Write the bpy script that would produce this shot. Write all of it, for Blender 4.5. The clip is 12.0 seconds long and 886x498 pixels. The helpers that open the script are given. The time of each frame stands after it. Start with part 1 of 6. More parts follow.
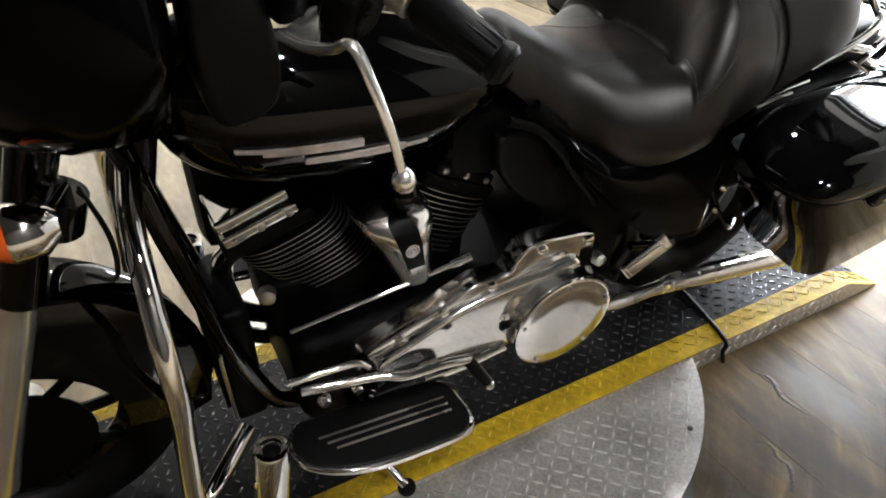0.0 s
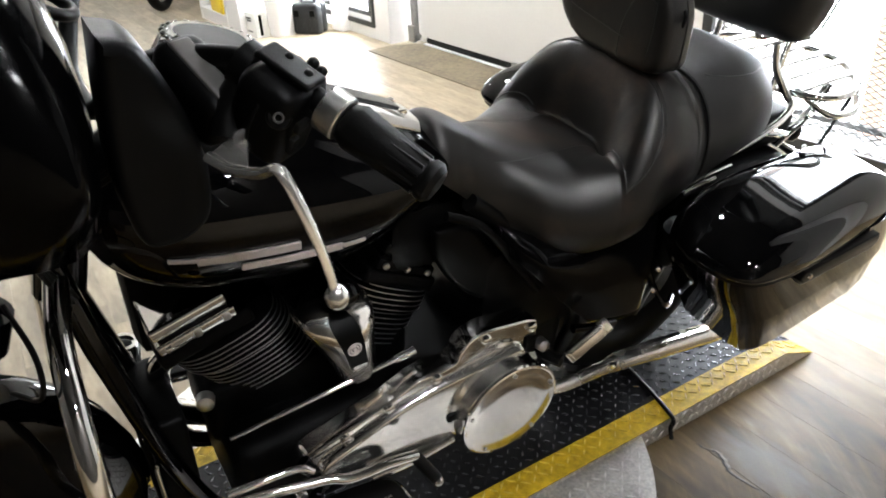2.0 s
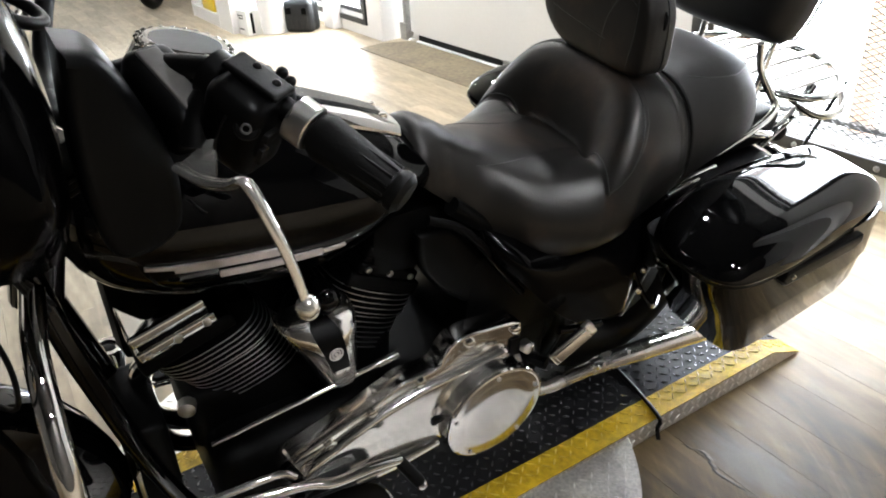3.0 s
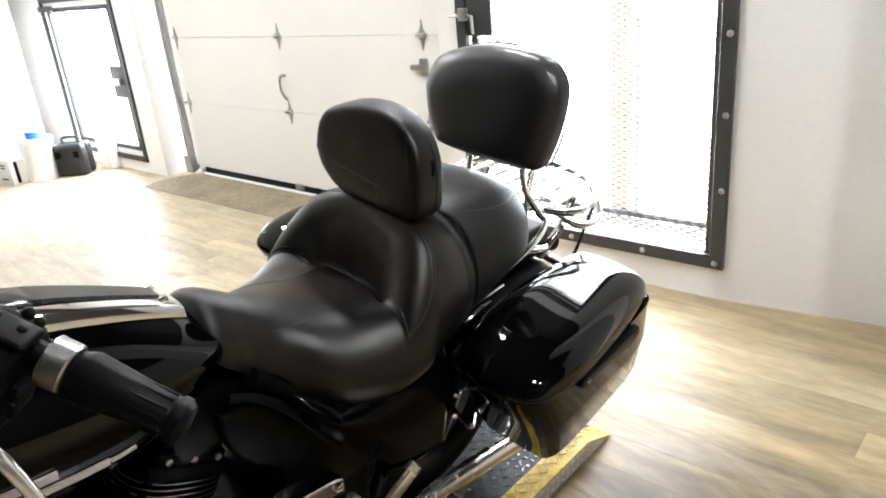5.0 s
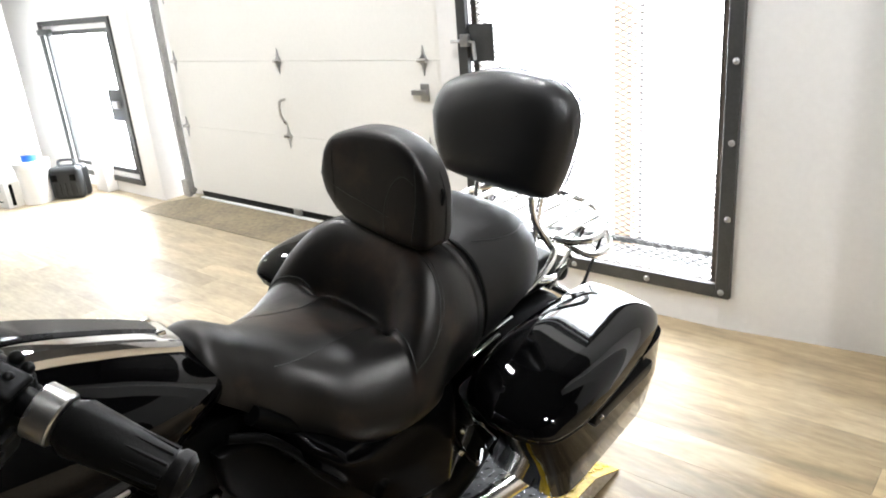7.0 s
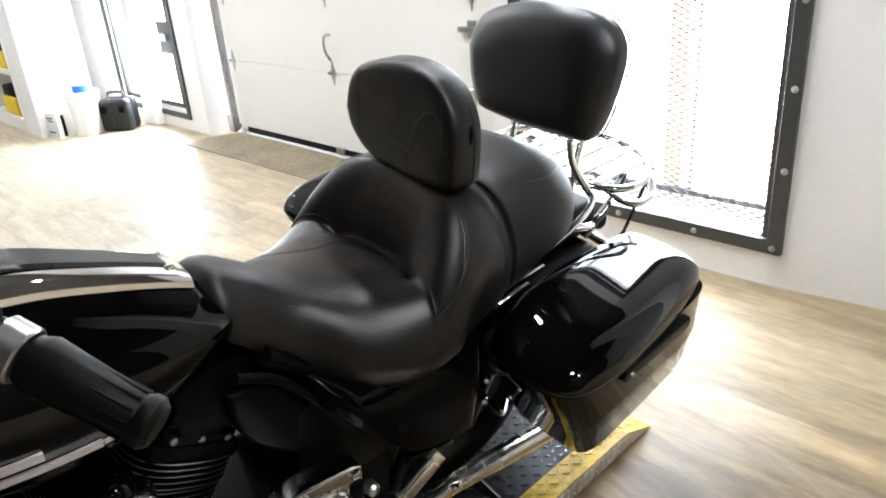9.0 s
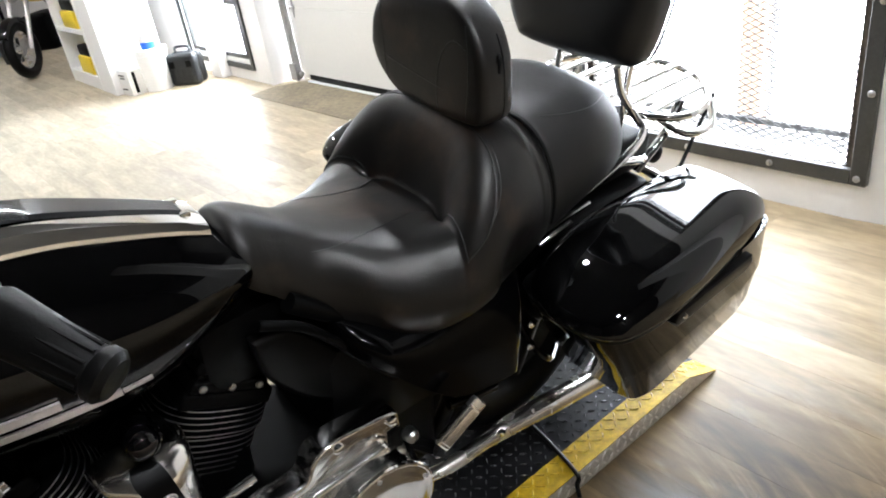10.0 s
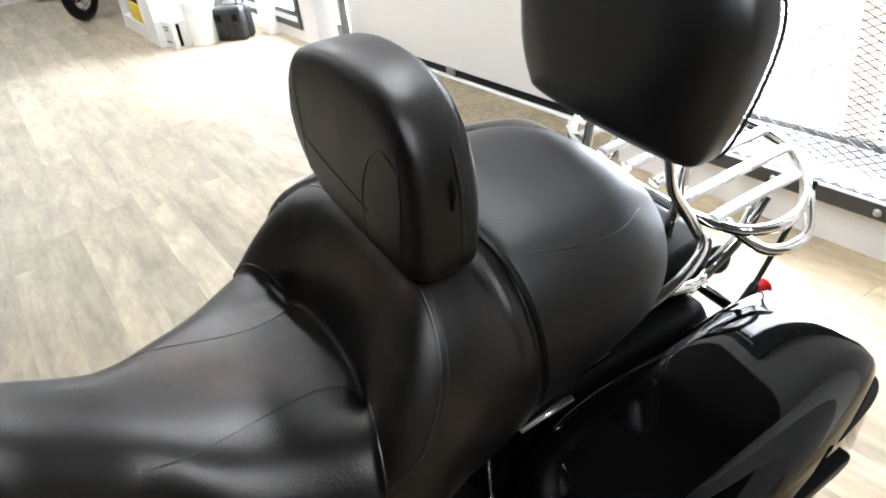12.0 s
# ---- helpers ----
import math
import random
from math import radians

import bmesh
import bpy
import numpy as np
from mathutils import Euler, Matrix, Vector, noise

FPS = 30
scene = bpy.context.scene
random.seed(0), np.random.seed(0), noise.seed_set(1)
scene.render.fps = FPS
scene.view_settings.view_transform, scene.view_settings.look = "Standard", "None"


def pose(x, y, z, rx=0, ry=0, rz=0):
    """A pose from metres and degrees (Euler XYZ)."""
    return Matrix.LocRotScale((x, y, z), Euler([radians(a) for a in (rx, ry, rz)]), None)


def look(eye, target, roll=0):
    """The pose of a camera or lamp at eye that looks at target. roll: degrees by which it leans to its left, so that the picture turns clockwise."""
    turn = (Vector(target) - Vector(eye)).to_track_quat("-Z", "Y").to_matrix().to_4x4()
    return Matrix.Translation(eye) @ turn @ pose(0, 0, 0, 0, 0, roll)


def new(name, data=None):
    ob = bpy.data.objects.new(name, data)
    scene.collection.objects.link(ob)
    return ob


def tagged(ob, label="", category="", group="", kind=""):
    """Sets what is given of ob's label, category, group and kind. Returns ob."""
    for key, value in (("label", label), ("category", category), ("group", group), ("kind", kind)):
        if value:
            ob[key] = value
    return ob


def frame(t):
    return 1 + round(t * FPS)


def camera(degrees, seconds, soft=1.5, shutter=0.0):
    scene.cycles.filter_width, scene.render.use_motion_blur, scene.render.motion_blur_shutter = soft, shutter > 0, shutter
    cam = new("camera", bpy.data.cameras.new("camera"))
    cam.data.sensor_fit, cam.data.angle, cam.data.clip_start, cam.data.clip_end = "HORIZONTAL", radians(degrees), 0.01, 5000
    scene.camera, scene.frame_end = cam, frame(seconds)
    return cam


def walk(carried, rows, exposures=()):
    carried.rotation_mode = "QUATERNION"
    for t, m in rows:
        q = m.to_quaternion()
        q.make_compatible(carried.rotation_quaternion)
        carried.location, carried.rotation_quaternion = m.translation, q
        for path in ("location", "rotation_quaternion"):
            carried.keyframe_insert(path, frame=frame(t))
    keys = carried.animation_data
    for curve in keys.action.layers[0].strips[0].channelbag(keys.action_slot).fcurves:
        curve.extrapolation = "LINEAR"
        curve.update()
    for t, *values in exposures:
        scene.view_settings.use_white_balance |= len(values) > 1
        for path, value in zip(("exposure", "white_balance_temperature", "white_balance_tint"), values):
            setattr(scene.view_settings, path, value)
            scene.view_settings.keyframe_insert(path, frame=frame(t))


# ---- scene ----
cam = camera(63.0, 12.0, soft=1.9)
PATH = [
    (0, (1.151, -0.41, 1.355), (-0.355, 0.315, 0.257), -3.5),
    (0.5, (1.153, -0.405, 1.366), (-0.353, 0.318, 0.267), -4.4),
    (1, (1.152, -0.394, 1.378), (-0.356, 0.418, 0.346), -3.4),
    (1.5, (1.152, -0.39, 1.378), (-0.365, 0.456, 0.386), -3.2),
    (2, (1.143, -0.381, 1.396), (-0.377, 0.516, 0.456), -3.2),
    (2.5, (1.145, -0.381, 1.402), (-0.37, 0.523, 0.459), -3.2),
    (2.7, (1.149, -0.379, 1.404), (-0.363, 0.522, 0.455), -3.3),
    (4.3, (1.15, -0.16, 1.437), (-0.313, 0.901, 0.581), -5.1),
    (4.5, (1.152, -0.179, 1.462), (-0.261, 0.976, 0.645), -5.7),
    (5, (1.146, -0.296, 1.494), (-0.115, 1.074, 0.764), -5.3),
    (5.5, (1.128, -0.363, 1.485), (-0.085, 1.07, 0.793), -4.9),
    (6, (1.119, -0.378, 1.477), (-0.083, 1.056, 0.768), -4.6),
    (6.5, (1.104, -0.359, 1.479), (-0.067, 1.092, 0.756), -3.8),
    (7, (1.089, -0.272, 1.49), (-0.174, 1.127, 0.821), -4.8),
    (7.2, (1.093, -0.237, 1.501), (-0.213, 1.127, 0.843), -4.8),
    (8.8, (1.076, -0.203, 1.462), (-0.244, 1.086, 0.69), -4.1),
    (9, (1.072, -0.195, 1.457), (-0.256, 1.068, 0.655), -4.3),
    (9.5, (1.067, -0.172, 1.447), (-0.311, 1.005, 0.601), -5.1),
    (10, (1.082, -0.097, 1.412), (-0.349, 0.957, 0.496), -8.9),
    (10.5, (1.115, 0.015, 1.403), (-0.366, 0.95, 0.438), -7.7),
    (11, (1.044, 0.079, 1.412), (-0.534, 0.883, 0.483), -8.9),
    (11.5, (0.822, 0.212, 1.432), (-0.545, 1.256, 0.411), -5.0),
    (12, (0.747, 0.401, 1.441), (-0.749, 1.254, 0.425), -7.8),
]
walk(cam, [(t, look(eye, target, roll)) for t, eye, target, roll in PATH],
     [(0.0, 0.0, 6300, 10), (2.5, 0.0, 6150, 10), (5.0, 0.0, 6220, 10), (7.5, 0.0, 6180, 10), (9.0, 0.0, 6000, 10), (12.0, 0.0, 6000, 10)])

from mathutils.bvhtree import BVHTree

# ---- world and light ----
world = bpy.data.worlds.new("sky")
scene.world = world
world.use_nodes = True
wn = world.node_tree
sky = wn.nodes.new("ShaderNodeTexSky")
sky.sky_type, sky.sun_disc, sky.sun_elevation, sky.sun_rotation = "NISHITA", False, radians(48), radians(200)
wn.links.new(sky.outputs[0], wn.nodes["Background"].inputs[0])
wn.nodes["Background"].inputs[1].default_value = 0.12

sun = new("sun", bpy.data.lights.new("sun", "SUN"))
sun.data.energy, sun.data.angle, sun.data.color = 3.0, radians(0.5), (1.0, 0.95, 0.88)
sun.matrix_basis = look((3, 9, 10), (0, 5, 0))
scene.view_settings.exposure = 0.0


def area(name, at, towards, w, h, power, color=(1, 1, 1)):
    lamp = new(name, bpy.data.lights.new(name, "AREA"))
    lamp.data.shape, lamp.data.size, lamp.data.size_y, lamp.data.energy, lamp.data.color = "RECTANGLE", w, h, power, color
    lamp.matrix_basis = look(at, towards)
    return lamp


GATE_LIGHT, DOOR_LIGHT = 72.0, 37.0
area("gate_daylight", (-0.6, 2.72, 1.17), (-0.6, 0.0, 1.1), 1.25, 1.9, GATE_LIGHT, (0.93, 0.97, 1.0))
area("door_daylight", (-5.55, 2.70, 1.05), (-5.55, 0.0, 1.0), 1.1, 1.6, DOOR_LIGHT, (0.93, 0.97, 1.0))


# ---- materials ----
def material(name, color, rough=0.5, metal=0.0, coat=0.0, vary=0.12, scale=6.0, fine=90.0, bump=0.0, rough_vary=0.1, emit=None, spec=0.5):
    m = bpy.data.materials.new(name)
    m.use_nodes = True
    n, l = m.node_tree.nodes, m.node_tree.links
    b = n["Principled BSDF"]
    b.inputs["Metallic"].default_value = metal
    b.inputs["Coat Weight"].default_value = coat
    b.inputs["Coat Roughness"].default_value = 0.03
    b.inputs["Specular IOR Level"].default_value = spec
    tex = n.new("ShaderNodeTexCoord")
    big, small = n.new("ShaderNodeTexNoise"), n.new("ShaderNodeTexNoise")
    big.inputs["Scale"].default_value, small.inputs["Scale"].default_value = scale, fine
    big.inputs["Detail"].default_value = small.inputs["Detail"].default_value = 4.0
    l.new(tex.outputs["Object"], big.inputs["Vector"])
    l.new(tex.outputs["Object"], small.inputs["Vector"])
    mix = n.new("ShaderNodeMath")
    mix.operation = "ADD"
    l.new(big.outputs[0], mix.inputs[0])
    l.new(small.outputs[0], mix.inputs[1])
    ramp = n.new("ShaderNodeMapRange")
    ramp.inputs["From Min"].default_value, ramp.inputs["From Max"].default_value = 0.6, 1.4
    ramp.inputs["To Min"].default_value, ramp.inputs["To Max"].default_value = 1 - vary, 1 + vary
    l.new(mix.outputs[0], ramp.inputs["Value"])
    hue = n.new("ShaderNodeHueSaturation")
    hue.inputs["Color"].default_value = (*color, 1)
    l.new(ramp.outputs[0], hue.inputs["Value"])
    l.new(hue.outputs[0], b.inputs["Base Color"])
    rr = n.new("ShaderNodeMapRange")
    rr.inputs["From Min"].default_value, rr.inputs["From Max"].default_value = 0.3, 0.7
    rr.inputs["To Min"].default_value, rr.inputs["To Max"].default_value = max(0.0, rough * (1 - rough_vary)), min(1.0, rough * (1 + rough_vary))
    l.new(big.outputs[0], rr.inputs["Value"])
    l.new(rr.outputs[0], b.inputs["Roughness"])
    if bump:
        bp = n.new("ShaderNodeBump")
        bp.inputs["Strength"].default_value, bp.inputs["Distance"].default_value = bump, 0.002
        l.new(small.outputs[0], bp.inputs["Height"])
        l.new(bp.outputs[0], b.inputs["Normal"])
    if emit:
        b.inputs["Emission Color"].default_value = (*emit[0], 1)
        b.inputs["Emission Strength"].default_value = emit[1]
    return m


gloss_black = material("gloss_black_paint", (0.0010, 0.0010, 0.0011), 0.025, vary=0.1, rough_vary=0.3, spec=0.30)
fairing_black = material("dulled_black_paint", (0.0010, 0.0010, 0.0011), 0.12, vary=0.1, spec=0.09)
satin_black = material("satin_black_plastic", (0.0016, 0.0016, 0.0016), 0.40, vary=0.2, fine=300, bump=0.1, spec=0.09)
wrinkle_black = material("wrinkle_black", (0.0010, 0.0010, 0.0010), 0.5, vary=0.2, fine=400, bump=0.3, spec=0.07)
rubber = material("rubber", (0.0024, 0.0023, 0.0022), 0.45, vary=0.2, fine=250, bump=0.15, spec=0.14)
leather = material("black_leather", (0.0020, 0.0017, 0.0015), 0.41, vary=0.35, scale=5, fine=320, bump=0.20, rough_vary=0.15, spec=0.52)
leather.node_tree.nodes["Principled BSDF"].inputs["Specular Tint"].default_value = (1.0, 0.97, 0.94, 1)
# shallow creases and puckers over the stretched hide
n, l = leather.node_tree.nodes, leather.node_tree.links
hide, pucker = n.new("ShaderNodeTexNoise"), n.new("ShaderNodeBump")
hide.inputs["Scale"].default_value, hide.inputs["Detail"].default_value, hide.inputs["Distortion"].default_value = 24.0, 5.0, 1.2
pucker.inputs["Strength"].default_value, pucker.inputs["Distance"].default_value = 0.12, 0.004
l.new(n["Texture Coordinate"].outputs["Object"], hide.inputs["Vector"])
l.new(hide.outputs[0], pucker.inputs["Height"])
l.new(n["Bump"].outputs[0], pucker.inputs["Normal"])
l.new(pucker.outputs[0], n["Principled BSDF"].inputs["Normal"])
# brown showing through where the dye has worn off
scuff, through_dye, dyed = n.new("ShaderNodeTexNoise"), n.new("ShaderNodeMapRange"), n.new("ShaderNodeMix")
scuff.inputs["Scale"].default_value, scuff.inputs["Detail"].default_value, scuff.inputs["Roughness"].default_value = 7.0, 6.0, 0.6
through_dye.inputs["From Min"].default_value, through_dye.inputs["From Max"].default_value = 0.53, 0.74
dyed.data_type = "RGBA"
dyed.inputs["B"].default_value = (0.038, 0.021, 0.0125, 1)
l.new(n["Texture Coordinate"].outputs["Object"], scuff.inputs["Vector"])
l.new(scuff.outputs[0], through_dye.inputs["Value"])
l.new(through_dye.outputs[0], dyed.inputs["Factor"])
l.new(n["Hue/Saturation/Value"].outputs[0], dyed.inputs["A"])
l.new(dyed.outputs["Result"], n["Principled BSDF"].inputs["Base Color"])
leather_dull = material("dull_black_leather", (0.0035, 0.0030, 0.0027), 0.52, vary=0.35, scale=5, fine=320, bump=0.25, rough_vary=0.15, spec=0.5)
leather_smooth = material("smooth_black_vinyl", (0.0012, 0.0012, 0.0013), 0.40, vary=0.15, scale=4, fine=500, bump=0.15, spec=0.8)
chrome = material("chrome", (0.93, 0.925, 0.91), 0.05, metal=1.0, vary=0.03, rough_vary=0.6)
dull_chrome = material("brushed_metal", (0.55, 0.54, 0.52), 0.28, metal=1.0, vary=0.1)
polished_case = material("polished_engine_case", (0.97, 0.955, 0.93), 0.15, metal=1.0, vary=0.04, scale=4, rough_vary=0.5)
buffed_case = material("buffed_engine_case", (0.97, 0.955, 0.93), 0.13, metal=1.0, vary=0.04, scale=4, rough_vary=0.3)
polished_alu = material("polished_aluminium", (0.80, 0.77, 0.72), 0.22, metal=0.9, vary=0.06)
steel_edge = material("machined_fin_edge", (0.60, 0.59, 0.57), 0.3, metal=1.0, vary=0.1)
white_paint = material("white_wall_paint", (0.80, 0.79, 0.775), 0.55, vary=0.035, scale=1.2, fine=40, bump=0.05)
door_white = material("garage_door_paint", (0.77, 0.76, 0.725), 0.45, vary=0.03, scale=1.5, fine=60, bump=0.05)
dark_steel = material("dark_steel_frame", (0.035, 0.036, 0.035), 0.5, vary=0.25, scale=9, fine=80, bump=0.1)
rusty = material("rusty_steel", (0.075, 0.06, 0.045), 0.6, vary=0.5, scale=14, fine=120, bump=0.2)
galvanised = material("galvanised_steel", (0.42, 0.42, 0.42), 0.35, metal=0.9, vary=0.2, scale=20)
alu = material("aluminium_tread_plate", (0.64, 0.615, 0.58), 0.40, metal=0.85, vary=0.4, scale=9, fine=130, bump=0.15)
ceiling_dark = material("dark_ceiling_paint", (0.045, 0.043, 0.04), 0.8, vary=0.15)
shop_wall = material("dark_shop_wall", (0.05, 0.043, 0.036), 0.6, vary=0.25, scale=2)
pale_wall = material("tan_shop_wall", (0.055, 0.050, 0.043), 0.6, vary=0.2, scale=2)
exhaust_metal = material("warm_exhaust_chrome", (0.95, 0.91, 0.86), 0.24, metal=1.0, vary=0.06, scale=9, fine=40, bump=0.05, rough_vary=0.5)
tread_worn = material("worn_tread_marks", (0.24, 0.24, 0.25), 0.24, metal=0.85, vary=0.6, scale=16, spec=0.2)
tread_bright = material("polished_tread_marks", (0.90, 0.88, 0.85), 0.42, metal=0.9, vary=0.15, scale=12)
yellow_mark = material("worn_yellow_marks", (0.56, 0.40, 0.05), 0.32, vary=0.4, scale=16)
grey_vinyl = material("grey_vinyl_backing", (0.030, 0.027, 0.023), 0.60, vary=0.45, scale=11, fine=60, bump=0.1, spec=0.2)
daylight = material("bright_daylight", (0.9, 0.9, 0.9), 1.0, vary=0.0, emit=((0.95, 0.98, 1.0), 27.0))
yellow = material("worn_yellow_paint", (0.40, 0.265, 0.010), 0.52, vary=0.55, scale=7, fine=70, bump=0.15, spec=0.2)
black_plate = material("black_tread_paint", (0.006, 0.006, 0.0065), 0.42, vary=0.35, scale=14, fine=90, bump=0.1, spec=0.12)
mat_brown = material("worn_sheet_floor", (0.22, 0.18, 0.115), 0.6, vary=0.5, scale=4, fine=30, bump=0.1)
console_grey = material("console_grey_lacquer", (0.016, 0.016, 0.017), 0.20, vary=0.15)
amber = material("amber_lens", (0.75, 0.12, 0.01), 0.15, coat=0.6)
red_lens = material("red_lens", (0.45, 0.01, 0.015), 0.15, coat=0.6)
pale_paving = material("pale_paving_outside", (0.6, 0.59, 0.57), 0.8, vary=0.1, scale=3)
concrete = material("concrete_outside", (0.11, 0.108, 0.104), 0.8, vary=0.1, scale=3)
badge_silver = material("badge_silver", (0.66, 0.60, 0.56), 0.42, metal=0.5, vary=0.1)
white_plastic = material("white_plastic", (0.78, 0.78, 0.78), 0.4, vary=0.04)
blue_plastic = material("blue_plastic", (0.03, 0.16, 0.70), 0.4)
cap_grey = material("grey_cap_metal", (0.10, 0.095, 0.09), 0.45, metal=0.4, vary=0.2)
case_grey = material("dark_grey_plastic", (0.012, 0.0135, 0.015), 0.5, vary=0.2)
yellow_plastic = material("yellow_plastic", (0.75, 0.55, 0.03), 0.4)
orange_plastic = material("orange_plastic", (0.75, 0.13, 0.02), 0.4)
blue_tarp = material("slate_blue_plastic", (0.10, 0.15, 0.20), 0.5, vary=0.2)
lamp_glow = material("lamp_glow", (1, 1, 1), 0.5, emit=((1.0, 0.985, 0.96), 825.0))
cardboard = material("white_carton", (0.72, 0.72, 0.70), 0.6, vary=0.06)
brick_orange = material("orange_brick", (0.80, 0.53, 0.37), 0.8, vary=0.25, scale=30)


def plank_floor():
    m = bpy.data.materials.new("vinyl_plank_floor")
    m.use_nodes = True
    n, l = m.node_tree.nodes, m.node_tree.links
    b = n["Principled BSDF"]
    b.inputs["Specular IOR Level"].default_value = 0.4
    place, board_id = n.new("ShaderNodeNewGeometry"), n.new("ShaderNodeObjectInfo")
    mp = n.new("ShaderNodeMapping")
    mp.inputs["Scale"].default_value = (1.3, 6.0, 1)
    l.new(place.outputs["Position"], mp.inputs["Vector"])
    grain = n.new("ShaderNodeTexNoise")
    grain.inputs["Scale"].default_value, grain.inputs["Detail"].default_value, grain.inputs["Distortion"].default_value = 2.2, 5.0, 0.3
    off = n.new("ShaderNodeVectorMath")
    off.operation = "MULTIPLY_ADD"
    off.inputs[1].default_value = (31.0, 17.0, 0)
    l.new(board_id.outputs["Random"], off.inputs[0])
    l.new(mp.outputs[0], off.inputs[2])
    l.new(off.outputs[0], grain.inputs["Vector"])
    stain = n.new("ShaderNodeTexNoise")
    stain.inputs["Scale"].default_value, stain.inputs["Detail"].default_value = 1.3, 2.5
    l.new(place.outputs["Position"], stain.inputs["Vector"])
    ramp = n.new("ShaderNodeValToRGB")
    ramp.color_ramp.elements[0].position, ramp.color_ramp.elements[0].color = 0.30, (0.068, 0.045, 0.018, 1)
    ramp.color_ramp.elements[1].position, ramp.color_ramp.elements[1].color = 0.72, (0.215, 0.155, 0.075, 1)
    e = ramp.color_ramp.elements.new(0.5)
    e.color = (0.132, 0.090, 0.040, 1)
    l.new(grain.outputs[0], ramp.inputs[0])
    per = n.new("ShaderNodeMapRange")
    per.inputs["To Min"].default_value, per.inputs["To Max"].default_value = 0.86, 1.14
    l.new(board_id.outputs["Random"], per.inputs["Value"])
    hue = n.new("ShaderNodeHueSaturation")
    l.new(ramp.outputs[0], hue.inputs["Color"])
    l.new(per.outputs[0], hue.inputs["Value"])
    worn = n.new("ShaderNodeMapRange")
    worn.inputs["From Min"].default_value, worn.inputs["From Max"].default_value = 0.38, 0.66
    worn.inputs["To Min"].default_value, worn.inputs["To Max"].default_value = 0.88, 1.08
    l.new(stain.outputs[0], worn.inputs["Value"])
    sat = n.new("ShaderNodeHueSaturation")
    l.new(hue.outputs[0], sat.inputs["Color"])
    l.new(worn.outputs[0], sat.inputs["Saturation"])
    # grey worn-through patches, more of them near the turntable and towards the left of the shop
    sep = n.new("ShaderNodeSeparateXYZ")
    l.new(place.outputs["Position"], sep.inputs[0])
    patch = n.new("ShaderNodeTexNoise")
    patch.inputs["Scale"].default_value, patch.inputs["Detail"].default_value, patch.inputs["Roughness"].default_value = 1.9, 8.0, 0.6
    mq = n.new("ShaderNodeMapping")
    mq.inputs["Location"].default_value, mq.inputs["Scale"].default_value = (3.1, 1.7, 0), (0.8, 1.5, 1)
    l.new(place.outputs["Position"], mq.inputs["Vector"])
    l.new(mq.outputs[0], patch.inputs["Vector"])
    pale = n.new("ShaderNodeValToRGB")
    pale.color_ramp.elements[0].position, pale.color_ramp.elements[0].color = 0.50, (0, 0, 0, 1)
    pale.color_ramp.elements[1].position, pale.color_ramp.elements[1].color = 0.57, (1, 1, 1, 1)
    l.new(patch.outputs[0], pale.inputs[0])
    grey = n.new("ShaderNodeMix")
    grey.data_type = "RGBA"
    grey.inputs["B"].default_value = (0.20, 0.18, 0.15, 1)
    amount = n.new("ShaderNodeMath")
    amount.operation = "MULTIPLY"
    amount.inputs[1].default_value = 0.6
    l.new(pale.outputs[0], amount.inputs[0])
    near = n.new("ShaderNodeMapRange")
    near.inputs["From Min"].default_value, near.inputs["From Max"].default_value = -0.4, 0.5
    near.inputs["To Min"].default_value, near.inputs["To Max"].default_value = 0.0, 1.0
    l.new(sep.outputs["X"], near.inputs["Value"])
    share = n.new("ShaderNodeMath")
    share.operation = "MULTIPLY"
    l.new(amount.outputs[0], share.inputs[0])
    l.new(near.outputs[0], share.inputs[1])
    l.new(share.outputs[0], grey.inputs["Factor"])
    l.new(sat.outputs[0], grey.inputs["A"])
    # far towards the side door the boards turn paler
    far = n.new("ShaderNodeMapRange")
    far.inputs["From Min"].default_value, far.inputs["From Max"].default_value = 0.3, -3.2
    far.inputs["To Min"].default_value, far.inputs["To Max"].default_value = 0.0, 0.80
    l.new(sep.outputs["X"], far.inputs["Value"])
    far_tone = n.new("ShaderNodeMix")
    far_tone.data_type = "RGBA"
    far_tone.inputs["B"].default_value = (0.46, 0.42, 0.335, 1)
    l.new(far.outputs[0], far_tone.inputs["Factor"])
    l.new(grey.outputs["Result"], far_tone.inputs["A"])
    edge = n.new("ShaderNodeValToRGB")
    for pos, val in ((0.0, 1.0), (0.516, 1.0), (0.520, 0.55), (0.523, 1.0)):
        el = edge.color_ramp.elements[0] if pos == 0.0 else edge.color_ramp.elements.new(pos)
        el.position, el.color = pos, (val, val, val, 1)
    edge.color_ramp.elements[-1].color = (1, 1, 1, 1)
    l.new(patch.outputs[0], edge.inputs[0])
    dark = n.new("ShaderNodeMix")
    dark.data_type, dark.blend_type = "RGBA", "MULTIPLY"
    # towards the gate the boards turn paler
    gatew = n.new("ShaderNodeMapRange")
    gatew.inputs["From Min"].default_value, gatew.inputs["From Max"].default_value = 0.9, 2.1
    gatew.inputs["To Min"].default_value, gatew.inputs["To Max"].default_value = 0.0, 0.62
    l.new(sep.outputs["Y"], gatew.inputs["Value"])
    gate_tone = n.new("ShaderNodeMix")
    gate_tone.data_type = "RGBA"
    gate_tone.inputs["B"].default_value = (0.44, 0.35, 0.225, 1)
    l.new(gatew.outputs[0], gate_tone.inputs["Factor"])
    l.new(far_tone.outputs["Result"], gate_tone.inputs["A"])
    streak = n.new("ShaderNodeMapRange")
    streak.inputs["From Min"].default_value, streak.inputs["From Max"].default_value = 0.3, 0.7
